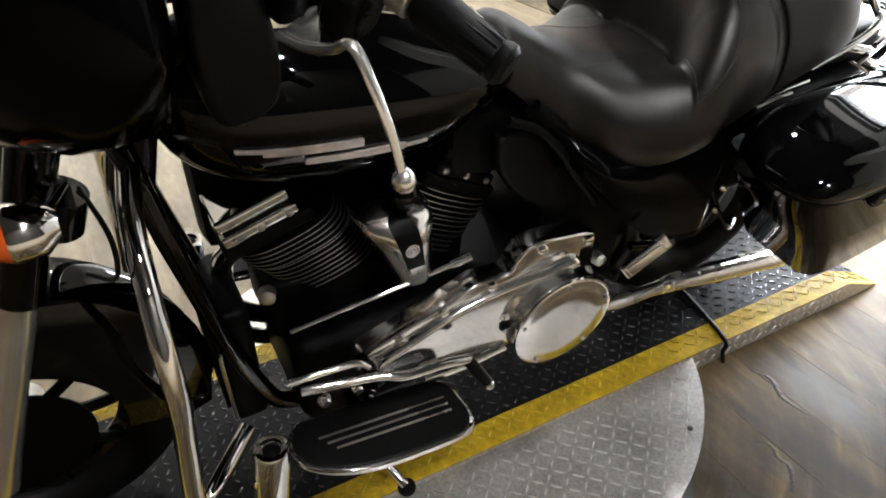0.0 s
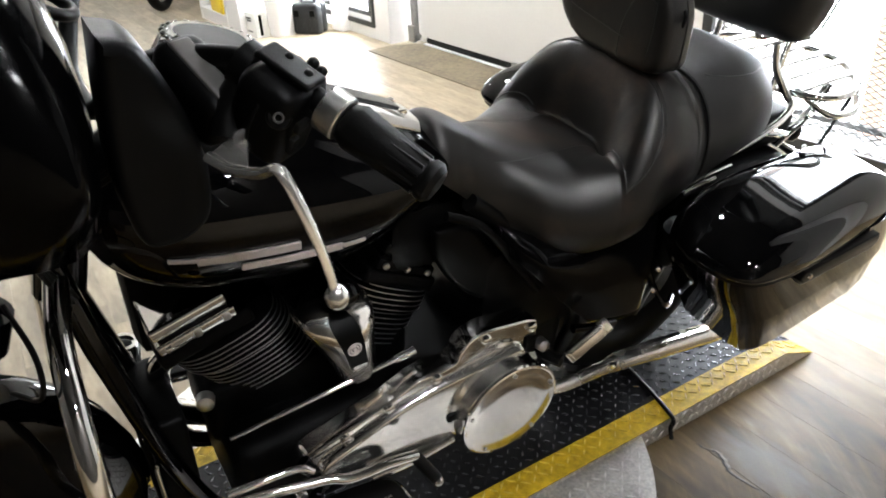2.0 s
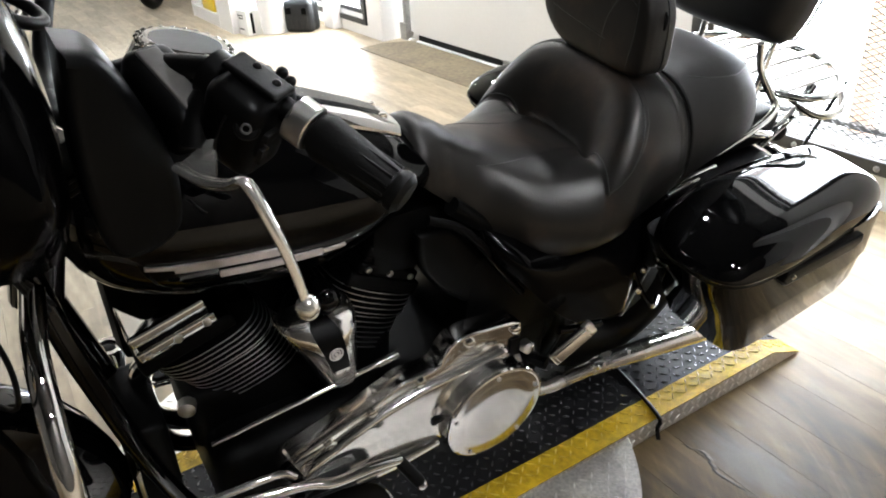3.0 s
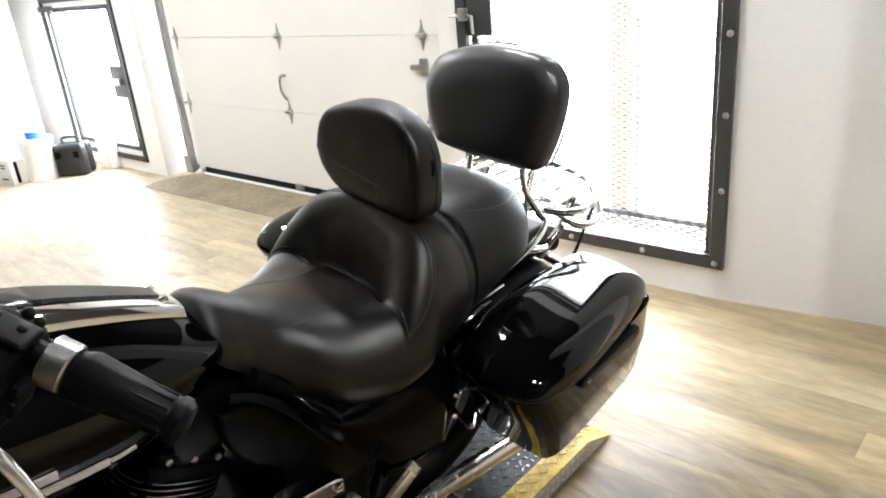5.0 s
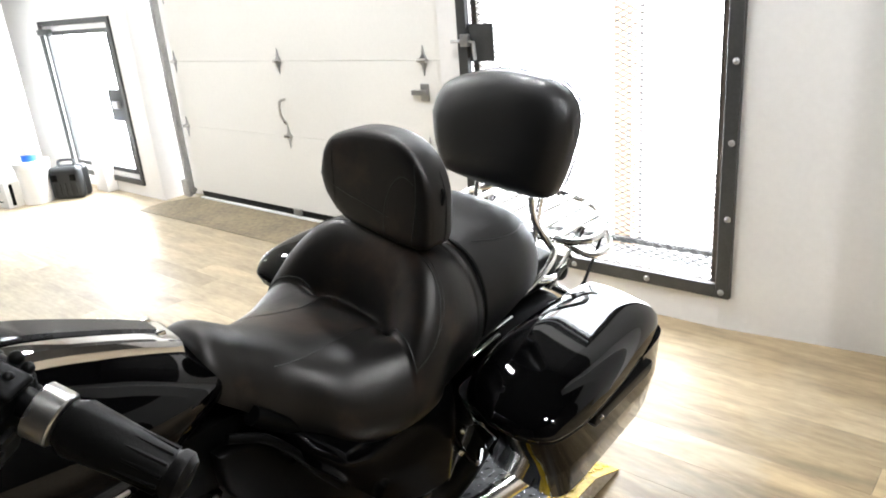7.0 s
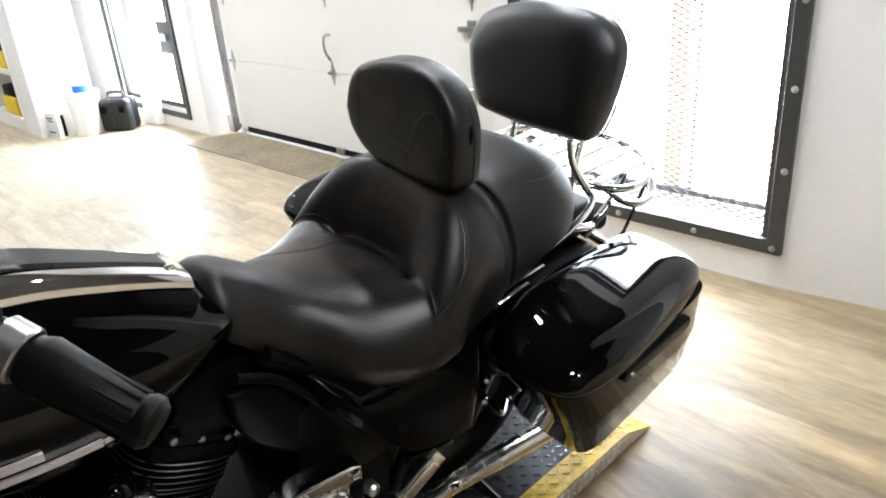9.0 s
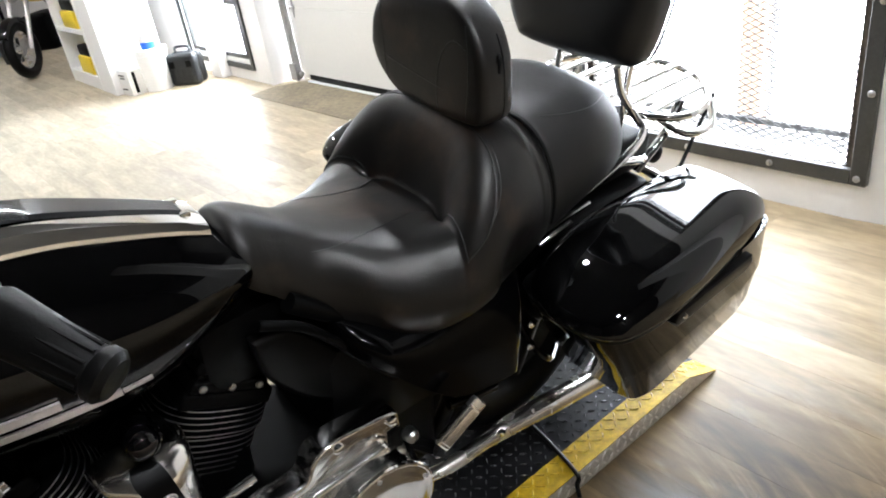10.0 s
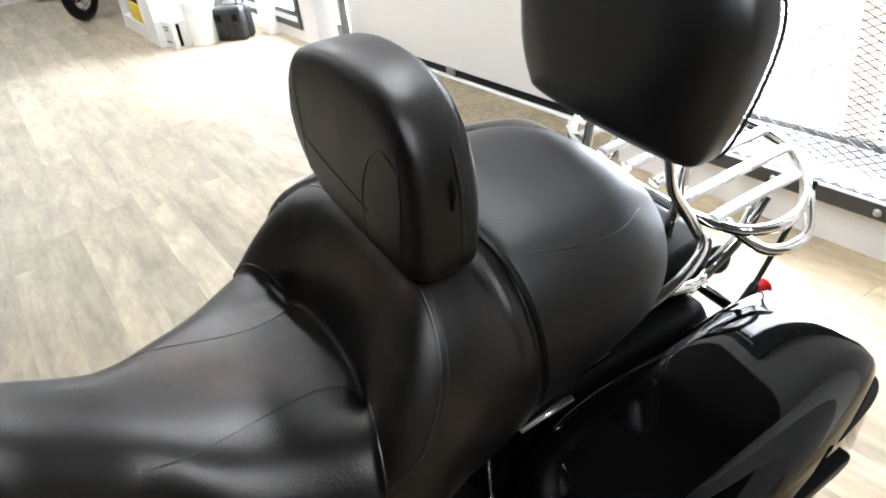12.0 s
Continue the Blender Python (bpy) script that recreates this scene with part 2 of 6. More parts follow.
    streak.inputs["To Min"].default_value, streak.inputs["To Max"].default_value = 0.82, 1.14
    l.new(grain.outputs[0], streak.inputs["Value"])
    board = n.new("ShaderNodeMath")
    board.operation = "MULTIPLY"
    l.new(streak.outputs[0], board.inputs[0])
    l.new(per.outputs[0], board.inputs[1])
    fine = n.new("ShaderNodeTexNoise")
    fine.inputs["Scale"].default_value, fine.inputs["Detail"].default_value = 26.0, 6.0
    scratch = n.new("ShaderNodeMapping")
    scratch.inputs["Scale"].default_value = (0.55, 2.0, 1)
    l.new(place.outputs["Position"], scratch.inputs["Vector"])
    l.new(scratch.outputs[0], fine.inputs["Vector"])
    speck = n.new("ShaderNodeMapRange")
    speck.inputs["From Min"].default_value, speck.inputs["From Max"].default_value = 0.3, 0.7
    speck.inputs["To Min"].default_value, speck.inputs["To Max"].default_value = 0.88, 1.10
    l.new(fine.outputs[0], speck.inputs["Value"])
    board2 = n.new("ShaderNodeMath")
    board2.operation = "MULTIPLY"
    l.new(board.outputs[0], board2.inputs[0])
    l.new(speck.outputs[0], board2.inputs[1])
    tone = n.new("ShaderNodeHueSaturation")
    l.new(gate_tone.outputs["Result"], tone.inputs["Color"])
    l.new(board2.outputs[0], tone.inputs["Value"])
    l.new(tone.outputs[0], dark.inputs["A"])
    # dirt and scrape marks swept round the turntable
    hub = n.new("ShaderNodeVectorMath")
    hub.operation = "SUBTRACT"
    hub.inputs[1].default_value = (-0.147, 0.155, 0)
    l.new(place.outputs["Position"], hub.inputs[0])
    ring, polar, turned = n.new("ShaderNodeVectorMath"), n.new("ShaderNodeSeparateXYZ"), n.new("ShaderNodeMath")
    ring.operation, turned.operation = "LENGTH", "ARCTAN2"
    l.new(hub.outputs[0], ring.inputs[0])
    l.new(hub.outputs[0], polar.inputs[0])
    l.new(polar.outputs["Y"], turned.inputs[0])
    l.new(polar.outputs["X"], turned.inputs[1])
    sweep, scrape = n.new("ShaderNodeCombineXYZ"), n.new("ShaderNodeTexNoise")
    l.new(ring.outputs["Value"], sweep.inputs["X"])
    l.new(turned.outputs[0], sweep.inputs["Y"])
    stretch = n.new("ShaderNodeMapping")
    stretch.inputs["Scale"].default_value = (12.0, 1.3, 1)
    l.new(sweep.outputs[0], stretch.inputs["Vector"])
    scrape.inputs["Scale"].default_value, scrape.inputs["Detail"].default_value, scrape.inputs["Roughness"].default_value, scrape.inputs["Distortion"].default_value = 1.6, 7.0, 0.62, 0.5
    l.new(stretch.outputs[0], scrape.inputs["Vector"])
    dirt = n.new("ShaderNodeValToRGB")
    dirt.color_ramp.elements[0].position, dirt.color_ramp.elements[0].color = 0.32, (0.22, 0.195, 0.155, 1)
    dirt.color_ramp.elements[1].position, dirt.color_ramp.elements[1].color = 0.70, (0.88, 0.89, 0.90, 1)
    el = dirt.color_ramp.elements.new(0.52)
    el.color = (0.40, 0.36, 0.30, 1)
    l.new(scrape.outputs[0], dirt.inputs[0])
    soiled = n.new("ShaderNodeMix")
    soiled.data_type, soiled.blend_type = "RGBA", "MULTIPLY"
    soiled.inputs["Factor"].default_value = 1.0
    l.new(edge.outputs[0], soiled.inputs["A"])
    l.new(dirt.outputs[0], soiled.inputs["B"])
    l.new(soiled.outputs["Result"], dark.inputs["B"])
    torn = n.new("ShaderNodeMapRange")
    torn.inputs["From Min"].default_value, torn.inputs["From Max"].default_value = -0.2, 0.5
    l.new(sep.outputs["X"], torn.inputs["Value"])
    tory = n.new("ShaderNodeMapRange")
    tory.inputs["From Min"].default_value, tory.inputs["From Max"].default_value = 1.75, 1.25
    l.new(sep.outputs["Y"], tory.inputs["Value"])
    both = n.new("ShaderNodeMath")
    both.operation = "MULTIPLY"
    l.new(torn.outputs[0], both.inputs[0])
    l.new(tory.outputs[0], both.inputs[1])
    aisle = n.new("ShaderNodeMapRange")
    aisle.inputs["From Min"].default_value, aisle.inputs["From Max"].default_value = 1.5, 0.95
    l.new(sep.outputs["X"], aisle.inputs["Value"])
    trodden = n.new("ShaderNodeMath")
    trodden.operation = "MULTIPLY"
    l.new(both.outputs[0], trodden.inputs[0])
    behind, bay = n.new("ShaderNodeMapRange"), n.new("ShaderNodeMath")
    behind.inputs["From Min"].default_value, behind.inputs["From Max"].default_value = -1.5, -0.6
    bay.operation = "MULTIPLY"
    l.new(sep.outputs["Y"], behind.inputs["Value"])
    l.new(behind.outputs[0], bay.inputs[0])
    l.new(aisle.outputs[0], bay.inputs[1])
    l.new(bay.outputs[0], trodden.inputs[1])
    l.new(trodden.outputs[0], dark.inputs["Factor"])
    # unseen floor at the right, set paler to brighten the engine case's reflections
    reflect_pale = n.new("ShaderNodeMix")
    reflect_pale.data_type = "RGBA"
    reflect_pale.inputs["B"].default_value = (0.50, 0.42, 0.31, 1)
    share2 = n.new("ShaderNodeMapRange")
    share2.inputs["From Min"].default_value, share2.inputs["From Max"].default_value = 1.1, 1.8
    share2.inputs["To Max"].default_value = 0.8
    l.new(sep.outputs["X"], share2.inputs["Value"])
    l.new(share2.outputs[0], reflect_pale.inputs["Factor"])
    l.new(dark.outputs["Result"], reflect_pale.inputs["A"])
    tear = n.new("ShaderNodeVectorMath")
    tear.operation = "SUBTRACT"
    tear.inputs[1].default_value = (0.39, 0.985, 0)
    l.new(place.outputs["Position"], tear.inputs[0])
    oval = n.new("ShaderNodeMapping")
    oval.inputs["Rotation"].default_value, oval.inputs["Scale"].default_value = (0, 0, radians(-28)), (7.0, 13.0, 0.0)
    l.new(tear.outputs[0], oval.inputs["Vector"])
    reach, rag, bare = n.new("ShaderNodeVectorMath"), n.new("ShaderNodeMath"), n.new("ShaderNodeMapRange")
    reach.operation, rag.operation = "LENGTH", "MULTIPLY_ADD"
    l.new(oval.outputs[0], reach.inputs[0])
    l.new(fine.outputs[0], rag.inputs[0])
    rag.inputs[1].default_value = 0.9
    l.new(reach.outputs["Value"], rag.inputs[2])
    bare.inputs["From Min"].default_value, bare.inputs["From Max"].default_value = 1.75, 0.95
    bare.inputs["To Max"].default_value = 0.6
    l.new(rag.outputs[0], bare.inputs["Value"])
    backing = n.new("ShaderNodeMix")
    backing.data_type = "RGBA"
    backing.inputs["B"].default_value = (0.17, 0.16, 0.145, 1)
    l.new(bare.outputs[0], backing.inputs["Factor"])
    l.new(reflect_pale.outputs["Result"], backing.inputs["A"])
    # dirt takes the gloss off
    matt = n.new("ShaderNodeMapRange")
    matt.inputs["To Min"].default_value, matt.inputs["To Max"].default_value = 0.22, 0.20
    l.new(both.outputs[0], matt.inputs["Value"])
    l.new(matt.outputs[0], b.inputs["Specular IOR Level"])
    l.new(backing.outputs["Result"], b.inputs["Base Color"])
    rr = n.new("ShaderNodeMapRange")
    rr.inputs["From Min"].default_value, rr.inputs["From Max"].default_value = 0.3, 0.7
    rr.inputs["To Min"].default_value, rr.inputs["To Max"].default_value = 0.40, 0.54
    l.new(stain.outputs[0], rr.inputs["Value"])
    l.new(rr.outputs[0], b.inputs["Roughness"])
    bp = n.new("ShaderNodeBump")
    bp.inputs["Strength"].default_value, bp.inputs["Distance"].default_value = 0.15, 0.003
    l.new(grain.outputs[0], bp.inputs["Height"])
    l.new(bp.outputs[0], b.inputs["Normal"])
    return m


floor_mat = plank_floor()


# ---- mesh helpers ----
def finish(bm, smooth=True, angle=38):
    bmesh.ops.recalc_face_normals(bm, faces=bm.faces)
    for f in bm.faces:
        f.smooth = smooth
    if smooth:
        for e in bm.edges:
            if len(e.link_faces) == 2 and e.calc_face_angle(0) > radians(angle):
                e.smooth = False
    return bm


def part(name, bm, mat, parent=None, label="", smooth=True, angle=38):
    finish(bm, smooth, angle)
    me = bpy.data.meshes.new(name)
    bm.to_mesh(me)
    bm.free()
    me.materials.append(mat)
    ob = new(name, me)
    if parent:
        ob.parent = parent
    if label:
        ob["label"] = label
    return ob


def thing(name, m, label, category, group="", kind=""):
    ob = new(name)
    ob.matrix_basis = m
    ob.empty_display_size = 0.05
    return tagged(ob, label, category, group, kind)


def box(x0, x1, y0, y1, z0, z1, bevel=0.0, seg=2, bm=None):
    bm = bm or bmesh.new()
    vs = bmesh.ops.create_cube(bm, size=1.0)["verts"]
    bmesh.ops.transform(bm, matrix=Matrix.Translation(((x0 + x1) / 2, (y0 + y1) / 2, (z0 + z1) / 2)) @ Matrix.Diagonal((x1 - x0, y1 - y0, z1 - z0, 1)), verts=vs)
    if bevel:
        es = list({e for v in vs for e in v.link_edges})
        bmesh.ops.bevel(bm, geom=es, offset=bevel, segments=seg, affect="EDGES", profile=0.6)
    return bm


def frame_of(d):
    d = d.normalized()
    a = Vector((0, 0, 1)) if abs(d.z) < 0.9 else Vector((1, 0, 0))
    u = d.cross(a).normalized()
    return u, d.cross(u).normalized()


def skin(bm, rings, caps=True, closed=True):
    vr = [[bm.verts.new(p) for p in r] for r in rings]
    n = len(vr[0])
    for a, b in zip(vr, vr[1:]):
        for i in range(n if closed else n - 1):
            j = (i + 1) % n
            bm.faces.new((a[i], a[j], b[j], b[i]))
    if caps:
        bm.faces.new(vr[0])
        bm.faces.new(list(reversed(vr[-1])))
    return bm


def spline(pts, steps=6):
    p = [Vector(q) for q in pts]
    p = [2 * p[0] - p[1]] + p + [2 * p[-1] - p[-2]]
    out = []
    for i in range(1, len(p) - 2):
        for k in range(steps):
            t = k / steps
            a, b, c, d = p[i - 1], p[i], p[i + 1], p[i + 2]
            out.append(0.5 * (2 * b + (c - a) * t + (2 * a - 5 * b + 4 * c - d) * t * t + (3 * b - a - 3 * c + d) * t ** 3))
    return out + [p[-2]]


def tube(pts, r, seg=12, steps=6, bm=None, flat=1.0, smooth_path=True):
    bm = bm or bmesh.new()
    path = spline(pts, steps) if smooth_path and len(pts) > 2 else [Vector(q) for q in pts]
    rings, u = [], None
    for i, q in enumerate(path):
        d = (path[min(i + 1, len(path) - 1)] - path[max(i - 1, 0)]).normalized()
        if u is None:
            u, _ = frame_of(d)
        u = (u - d * u.dot(d)).normalized()
        v = d.cross(u)
        rad = r(i / (len(path) - 1)) if callable(r) else r
        rings.append([q + rad * (math.cos(a) * u + math.sin(a) * v * flat) for a in (2 * math.pi * k / seg for k in range(seg))])
    return skin(bm, rings)


def rod(a, b, r, seg=14, bm=None, r2=None):
    a, b = Vector(a), Vector(b)
    bm = bm or bmesh.new()
    u, v = frame_of(b - a)
    rings = [[q + rad * (math.cos(t) * u + math.sin(t) * v) for t in (2 * math.pi * k / seg for k in range(seg))] for q, rad in ((a, r), (b, r if r2 is None else r2))]
    return skin(bm, rings)


def lathe(profile, at, axis, seg=32, bm=None):
    """profile: (along, radius) pairs, closed by caps where the radius is above nought."""
    bm = bm or bmesh.new()
    at, d = Vector(at), Vector(axis).normalized()
    u, v = frame_of(d)
    rings = [[at + d * h + max(r, 1e-4) * (math.cos(t) * u + math.sin(t) * v) for t in (2 * math.pi * k / seg for k in range(seg))] for h, r in profile]
    return skin(bm, rings)


def ball(at, r, bm=None, seg=14, squash=(1, 1, 1)):
    bm = bm or bmesh.new()
    m = Matrix.Translation(at) @ Matrix.Diagonal((*squash, 1))
    bmesh.ops.create_uvsphere(bm, u_segments=seg, v_segments=seg // 2 + 1, radius=r, matrix=m)
    return bm


def torus(at, axis, R, r, bm=None, seg=48, small=10):
    bm = bm or bmesh.new()
    at, d = Vector(at), Vector(axis).normalized()
    u, v = frame_of(d)
    vs = []
    for k in range(seg):
        t = 2 * math.pi * k / seg
        e = math.cos(t) * u + math.sin(t) * v
        vs.append([bm.verts.new(at + e * (R + r * math.cos(s)) + d * r * math.sin(s)) for s in (2 * math.pi * j / small for j in range(small))])
    for k in range(seg):
        for j in range(small):
            bm.faces.new((vs[k][j], vs[(k + 1) % seg][j], vs[(k + 1) % seg][(j + 1) % small], vs[k][(j + 1) % small]))
    return bm


def plate(outline, thick, to3, bevel=0.0, bm=None):
    """A flat piece: outline of (a, b) pairs, to3(a, b, h) gives the place at height h from 0 to thick."""
    bm = bm or bmesh.new()
    lo = [bm.verts.new(to3(a, b, 0)) for a, b in outline]
    hi = [bm.verts.new(to3(a, b, thick)) for a, b in outline]
    n = len(lo)
    faces = [bm.faces.new(lo), bm.faces.new(list(reversed(hi)))]
    for i in range(n):
        faces.append(bm.faces.new((lo[i], hi[i], hi[(i + 1) % n], lo[(i + 1) % n])))
    bmesh.ops.recalc_face_normals(bm, faces=faces)
    if bevel:
        es = [e for e in faces[1].edges]
        bmesh.ops.bevel(bm, geom=es, offset=bevel, segments=3, affect="EDGES", profile=0.5)
    return bm


def curve_at(table, x):
    """Smooth value at x from (x, value) pairs."""
    if x <= table[0][0]:
        return table[0][1]
    for (a, va), (b, vb) in zip(table, table[1:]):
        if x <= b:
            t = (x - a) / (b - a)
            i = table.index((a, va))
            sa = (vb - table[i - 1][1]) / (b - table[i - 1][0]) if i else (vb - va) / (b - a)
            sb = (table[i + 2][1] - va) / (table[i + 2][0] - a) if i + 2 < len(table) else (vb - va) / (b - a)
            h = b - a
            return va * (1 + 2 * t) * (1 - t) ** 2 + vb * t * t * (3 - 2 * t) + h * (sa * t * (1 - t) ** 2 - sb * t * t * (1 - t))
    return table[-1][1]


def superring(cx, y, cz, rx, rz, n=28, power=2.6):
    out = []
    for k in range(n):
        t = 2 * math.pi * k / n
        c, s = math.cos(t), math.sin(t)
        out.append(Vector((cx + rx * math.copysign(abs(c) ** (2 / power), c), y, cz + rz * math.copysign(abs(s) ** (2 / power), s))))
    return out


def drape(ob, points, direction, sink=0.0):
    """Points moved along direction onto the outside of ob."""
    tree = BVHTree.FromPolygons([v.co for v in ob.data.vertices], [p.vertices for p in ob.data.polygons])
    d = Vector(direction).normalized()
    out = []
    for p in points:
        hit = tree.ray_cast(Vector(p) - d * 0.4, d, 0.8)[0]
        if hit:
            out.append(hit + d * sink)
    return out


# ---- the room ----
WALL_Y, DOOR_Y = 2.64, 2.86
X_LEFT, X_RIGHT, Y_BACK, ROOM_H = -15.0, 3.6, -4.5, 3.3


def structure(name, bm, mat, label, smooth=False):
    return tagged(part(name, bm, mat, smooth=smooth), label, name.split("_")[0], kind="structure")


PLANK_Y, PLANK_W, PLANK_L, PLANK_X = -0.59, 0.15, 1.22, -11.0
bm = box(X_LEFT, X_RIGHT, PLANK_Y, DOOR_Y + 0.3, -0.06, -0.005)
box(X_LEFT, X_RIGHT, Y_BACK, PLANK_Y - 0.0005, -0.06, 0.0, bm=bm)
box(X_LEFT, PLANK_X - 0.45, PLANK_Y, DOOR_Y + 0.3, -0.0049, 0.0, bm=bm)
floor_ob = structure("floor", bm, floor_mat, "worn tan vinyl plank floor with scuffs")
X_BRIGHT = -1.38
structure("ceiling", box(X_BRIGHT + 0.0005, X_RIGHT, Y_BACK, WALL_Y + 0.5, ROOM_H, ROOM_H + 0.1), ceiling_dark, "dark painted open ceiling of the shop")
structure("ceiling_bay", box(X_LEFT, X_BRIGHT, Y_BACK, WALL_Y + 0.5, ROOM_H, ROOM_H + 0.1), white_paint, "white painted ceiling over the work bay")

GX0, GX1, GZ0, GZ1 = -1.31, 0.095, 0.15, 2.20
OX0, OX1, OZ1 = -4.685, -1.45, 2.22
DX0, DX1, DZ0, DZ1 = -6.36, -4.96, 0.10, 1.52
T, WALL_H = WALL_Y + 0.16, 2.36
bm = bmesh.new()
skin(bm, [[Vector((x, y0, z)) for y0, z in ((y, 0), (y + 0.16, 0), (y + 0.16, WALL_H), (y, WALL_H))] for x, y in ((GX1 - 0.05, WALL_Y), (X_RIGHT, WALL_Y + 0.47))])
for a in ((GX0 + 0.05, GX1 - 0.05, WALL_Y, T, 0, GZ0 + 0.05), (GX0 + 0.05, GX1 - 0.05, WALL_Y, T, GZ1 - 0.05, WALL_H), (OX1, GX0 + 0.05, WALL_Y, T + 0.12, 0, WALL_H),
          (OX0, OX1, WALL_Y, T + 0.12, OZ1, WALL_H), (DX1 - 0.05, OX0, WALL_Y, T + 0.12, 0, WALL_H), (DX0 + 0.05, DX1 - 0.05, WALL_Y, T, 0, DZ0 + 0.05), (DX0 + 0.05, DX1 - 0.05, WALL_Y, T, DZ1 - 0.05, WALL_H),
          (X_LEFT, DX0 + 0.05, WALL_Y, T, 0, WALL_H)):
    box(*a, bm=bm)
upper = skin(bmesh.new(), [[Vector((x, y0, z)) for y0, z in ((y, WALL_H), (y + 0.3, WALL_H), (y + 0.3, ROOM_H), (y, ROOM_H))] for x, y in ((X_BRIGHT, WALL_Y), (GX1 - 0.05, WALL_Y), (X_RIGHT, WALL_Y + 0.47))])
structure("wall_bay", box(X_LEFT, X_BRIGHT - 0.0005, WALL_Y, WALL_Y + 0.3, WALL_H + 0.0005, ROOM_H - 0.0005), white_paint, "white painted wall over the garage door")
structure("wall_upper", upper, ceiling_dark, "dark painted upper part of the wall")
structure("wall_north", bm, white_paint, "white painted wall with gate, garage door and side door")
structure("wall_south", box(X_LEFT, X_RIGHT, Y_BACK - 0.15, Y_BACK, 0, ROOM_H), shop_wall, "dark panelled shop wall")
structure("wall_east", box(X_RIGHT, X_RIGHT + 0.15, Y_BACK, T + 0.5, 0, ROOM_H), pale_wall, "tan painted shop wall")
structure("wall_west", box(X_LEFT - 0.15, X_LEFT, Y_BACK, T, 0, ROOM_H), white_paint, "white painted shop wall")
structure("wall_pier", box(0.90, 1.35, 2.06, WALL_Y + 0.09, 0, ROOM_H, 0.004), white_paint, "white boxed-out wall pier")
structure("ground_outside", box(-30, 20, 3.18, 60, -0.08, -0.01), pale_paving, "pale concrete yard outside the gate")
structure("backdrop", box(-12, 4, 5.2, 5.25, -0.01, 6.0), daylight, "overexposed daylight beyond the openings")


# ---- ceiling lamps ----
def ceiling_lamp(x, y, r=0.09):
    lamp = thing("ceiling_lamp", pose(x, y, ROOM_H), "round white ceiling downlight, switched on", "ceiling lamp", "ceiling downlights")
    part("housing", lathe([(0, r + 0.02), (-0.02, r + 0.02), (-0.022, r)], (0, 0, 0), (0, 0, 1), 24), white_plastic, lamp)
    part("diffuser", lathe([(-0.023, r - 0.002), (-0.028, r - 0.01)], (0, 0, 0), (0, 0, 1), 24), lamp_glow, lamp)


# the lamp at (3.3, 0.45) is added to brighten the chrome and right wall
for lx, ly in ((-0.55, 1.75), (2.1, 0.25), (3.3, 0.45), (-2.7, 1.3), (-5.2, -1.2), (-5.2, 1.0), (-8.2, -0.6), (-11.5, 0.0)):
    ceiling_lamp(lx, ly)


# ---- turntable lift ----
def tread(bm, x0, x1, y0, y1, z, pitch, inside=None, seed=1):
    """Raised lozenges of tread plate, two ways in turn, on a level sheet."""
    verts, faces = [], []
    rows = int((y1 - y0) / pitch)
    cols = int((x1 - x0) / pitch)
    for i in range(cols):
        for j in range(rows):
            cx, cy = x0 + (i + 0.5) * pitch, y0 + (j + 0.5) * pitch
            if inside and not inside(cx, cy):
                continue
            ux, uy = (0.72, 0.69) if (i + j) % 2 else (-0.72, 0.69)
            a, b, h = pitch * 0.50, pitch * 0.105, 0.0034
            k = len(verts)
            for s, w in ((-a, 0), (0, -b), (a, 0), (0, b)):
                verts.append((cx + ux * s - uy * w, cy + uy * s + ux * w, z))
            for s, w in ((-a * 0.75, 0), (0, -b * 0.4), (a * 0.75, 0), (0, b * 0.4)):
                verts.append((cx + ux * s - uy * w, cy + uy * s + ux * w, z + h))
            faces += [(k + q, k + (q + 1) % 4, k + 4 + (q + 1) % 4, k + 4 + q) for q in range(4)]
            faces.append((k + 4, k + 5, k + 6, k + 7))
    me = bpy.data.meshes.new("tread")
    me.from_pydata(verts, [], faces)
    bm.from_mesh(me)
    bpy.data.meshes.remove(me)
    return bm


PX0, PX1, PTOP, YELLOW = -0.463, 0.167, 0.062, 0.075
lift = thing("lift_platform", pose(0, 0, 0), "black tread-plate bike platform with worn yellow edges", "platform")
PY0, PYR, PY1 = -1.35, 1.36, 1.50
body = box(PX0 + 0.002, PX1 - 0.002, PY0, PYR, 0.002, PTOP - 0.003)
skin(body, [[Vector((x, PYR, 0.002)), Vector((x, PYR, PTOP - 0.003)), Vector((x, PY1, 0.004))] for x in (PX0 + 0.002, PX1 - 0.002)])
part("frame", body, alu, lift, smooth=False)
part("deck", box(PX0 + YELLOW, PX1 - YELLOW, PY0, PYR, PTOP - 0.0025, PTOP), black_plate, lift, smooth=False)
part("deck_tread", tread(bmesh.new(), PX0 + YELLOW, PX1 - YELLOW, PY0, PYR, PTOP - 0.0003, 0.0265), tread_worn, lift, smooth=False)
for nm, a, b in (("edge_strip", PX1 - YELLOW, PX1), ("edge_strip", PX0, PX0 + YELLOW)):
    st = part(nm, box(a, b, PY0, PYR, PTOP - 0.0025, PTOP + 0.0005), yellow, lift, "worn yellow tread strip", smooth=False)
    part("strip_tread", tread(bmesh.new(), a, b, PY0, PYR, PTOP + 0.0003, 0.0265), yellow_mark, st, smooth=False)
slope = lambda y: PTOP - (PTOP - 0.006) * (y - PYR) / (PY1 - PYR)
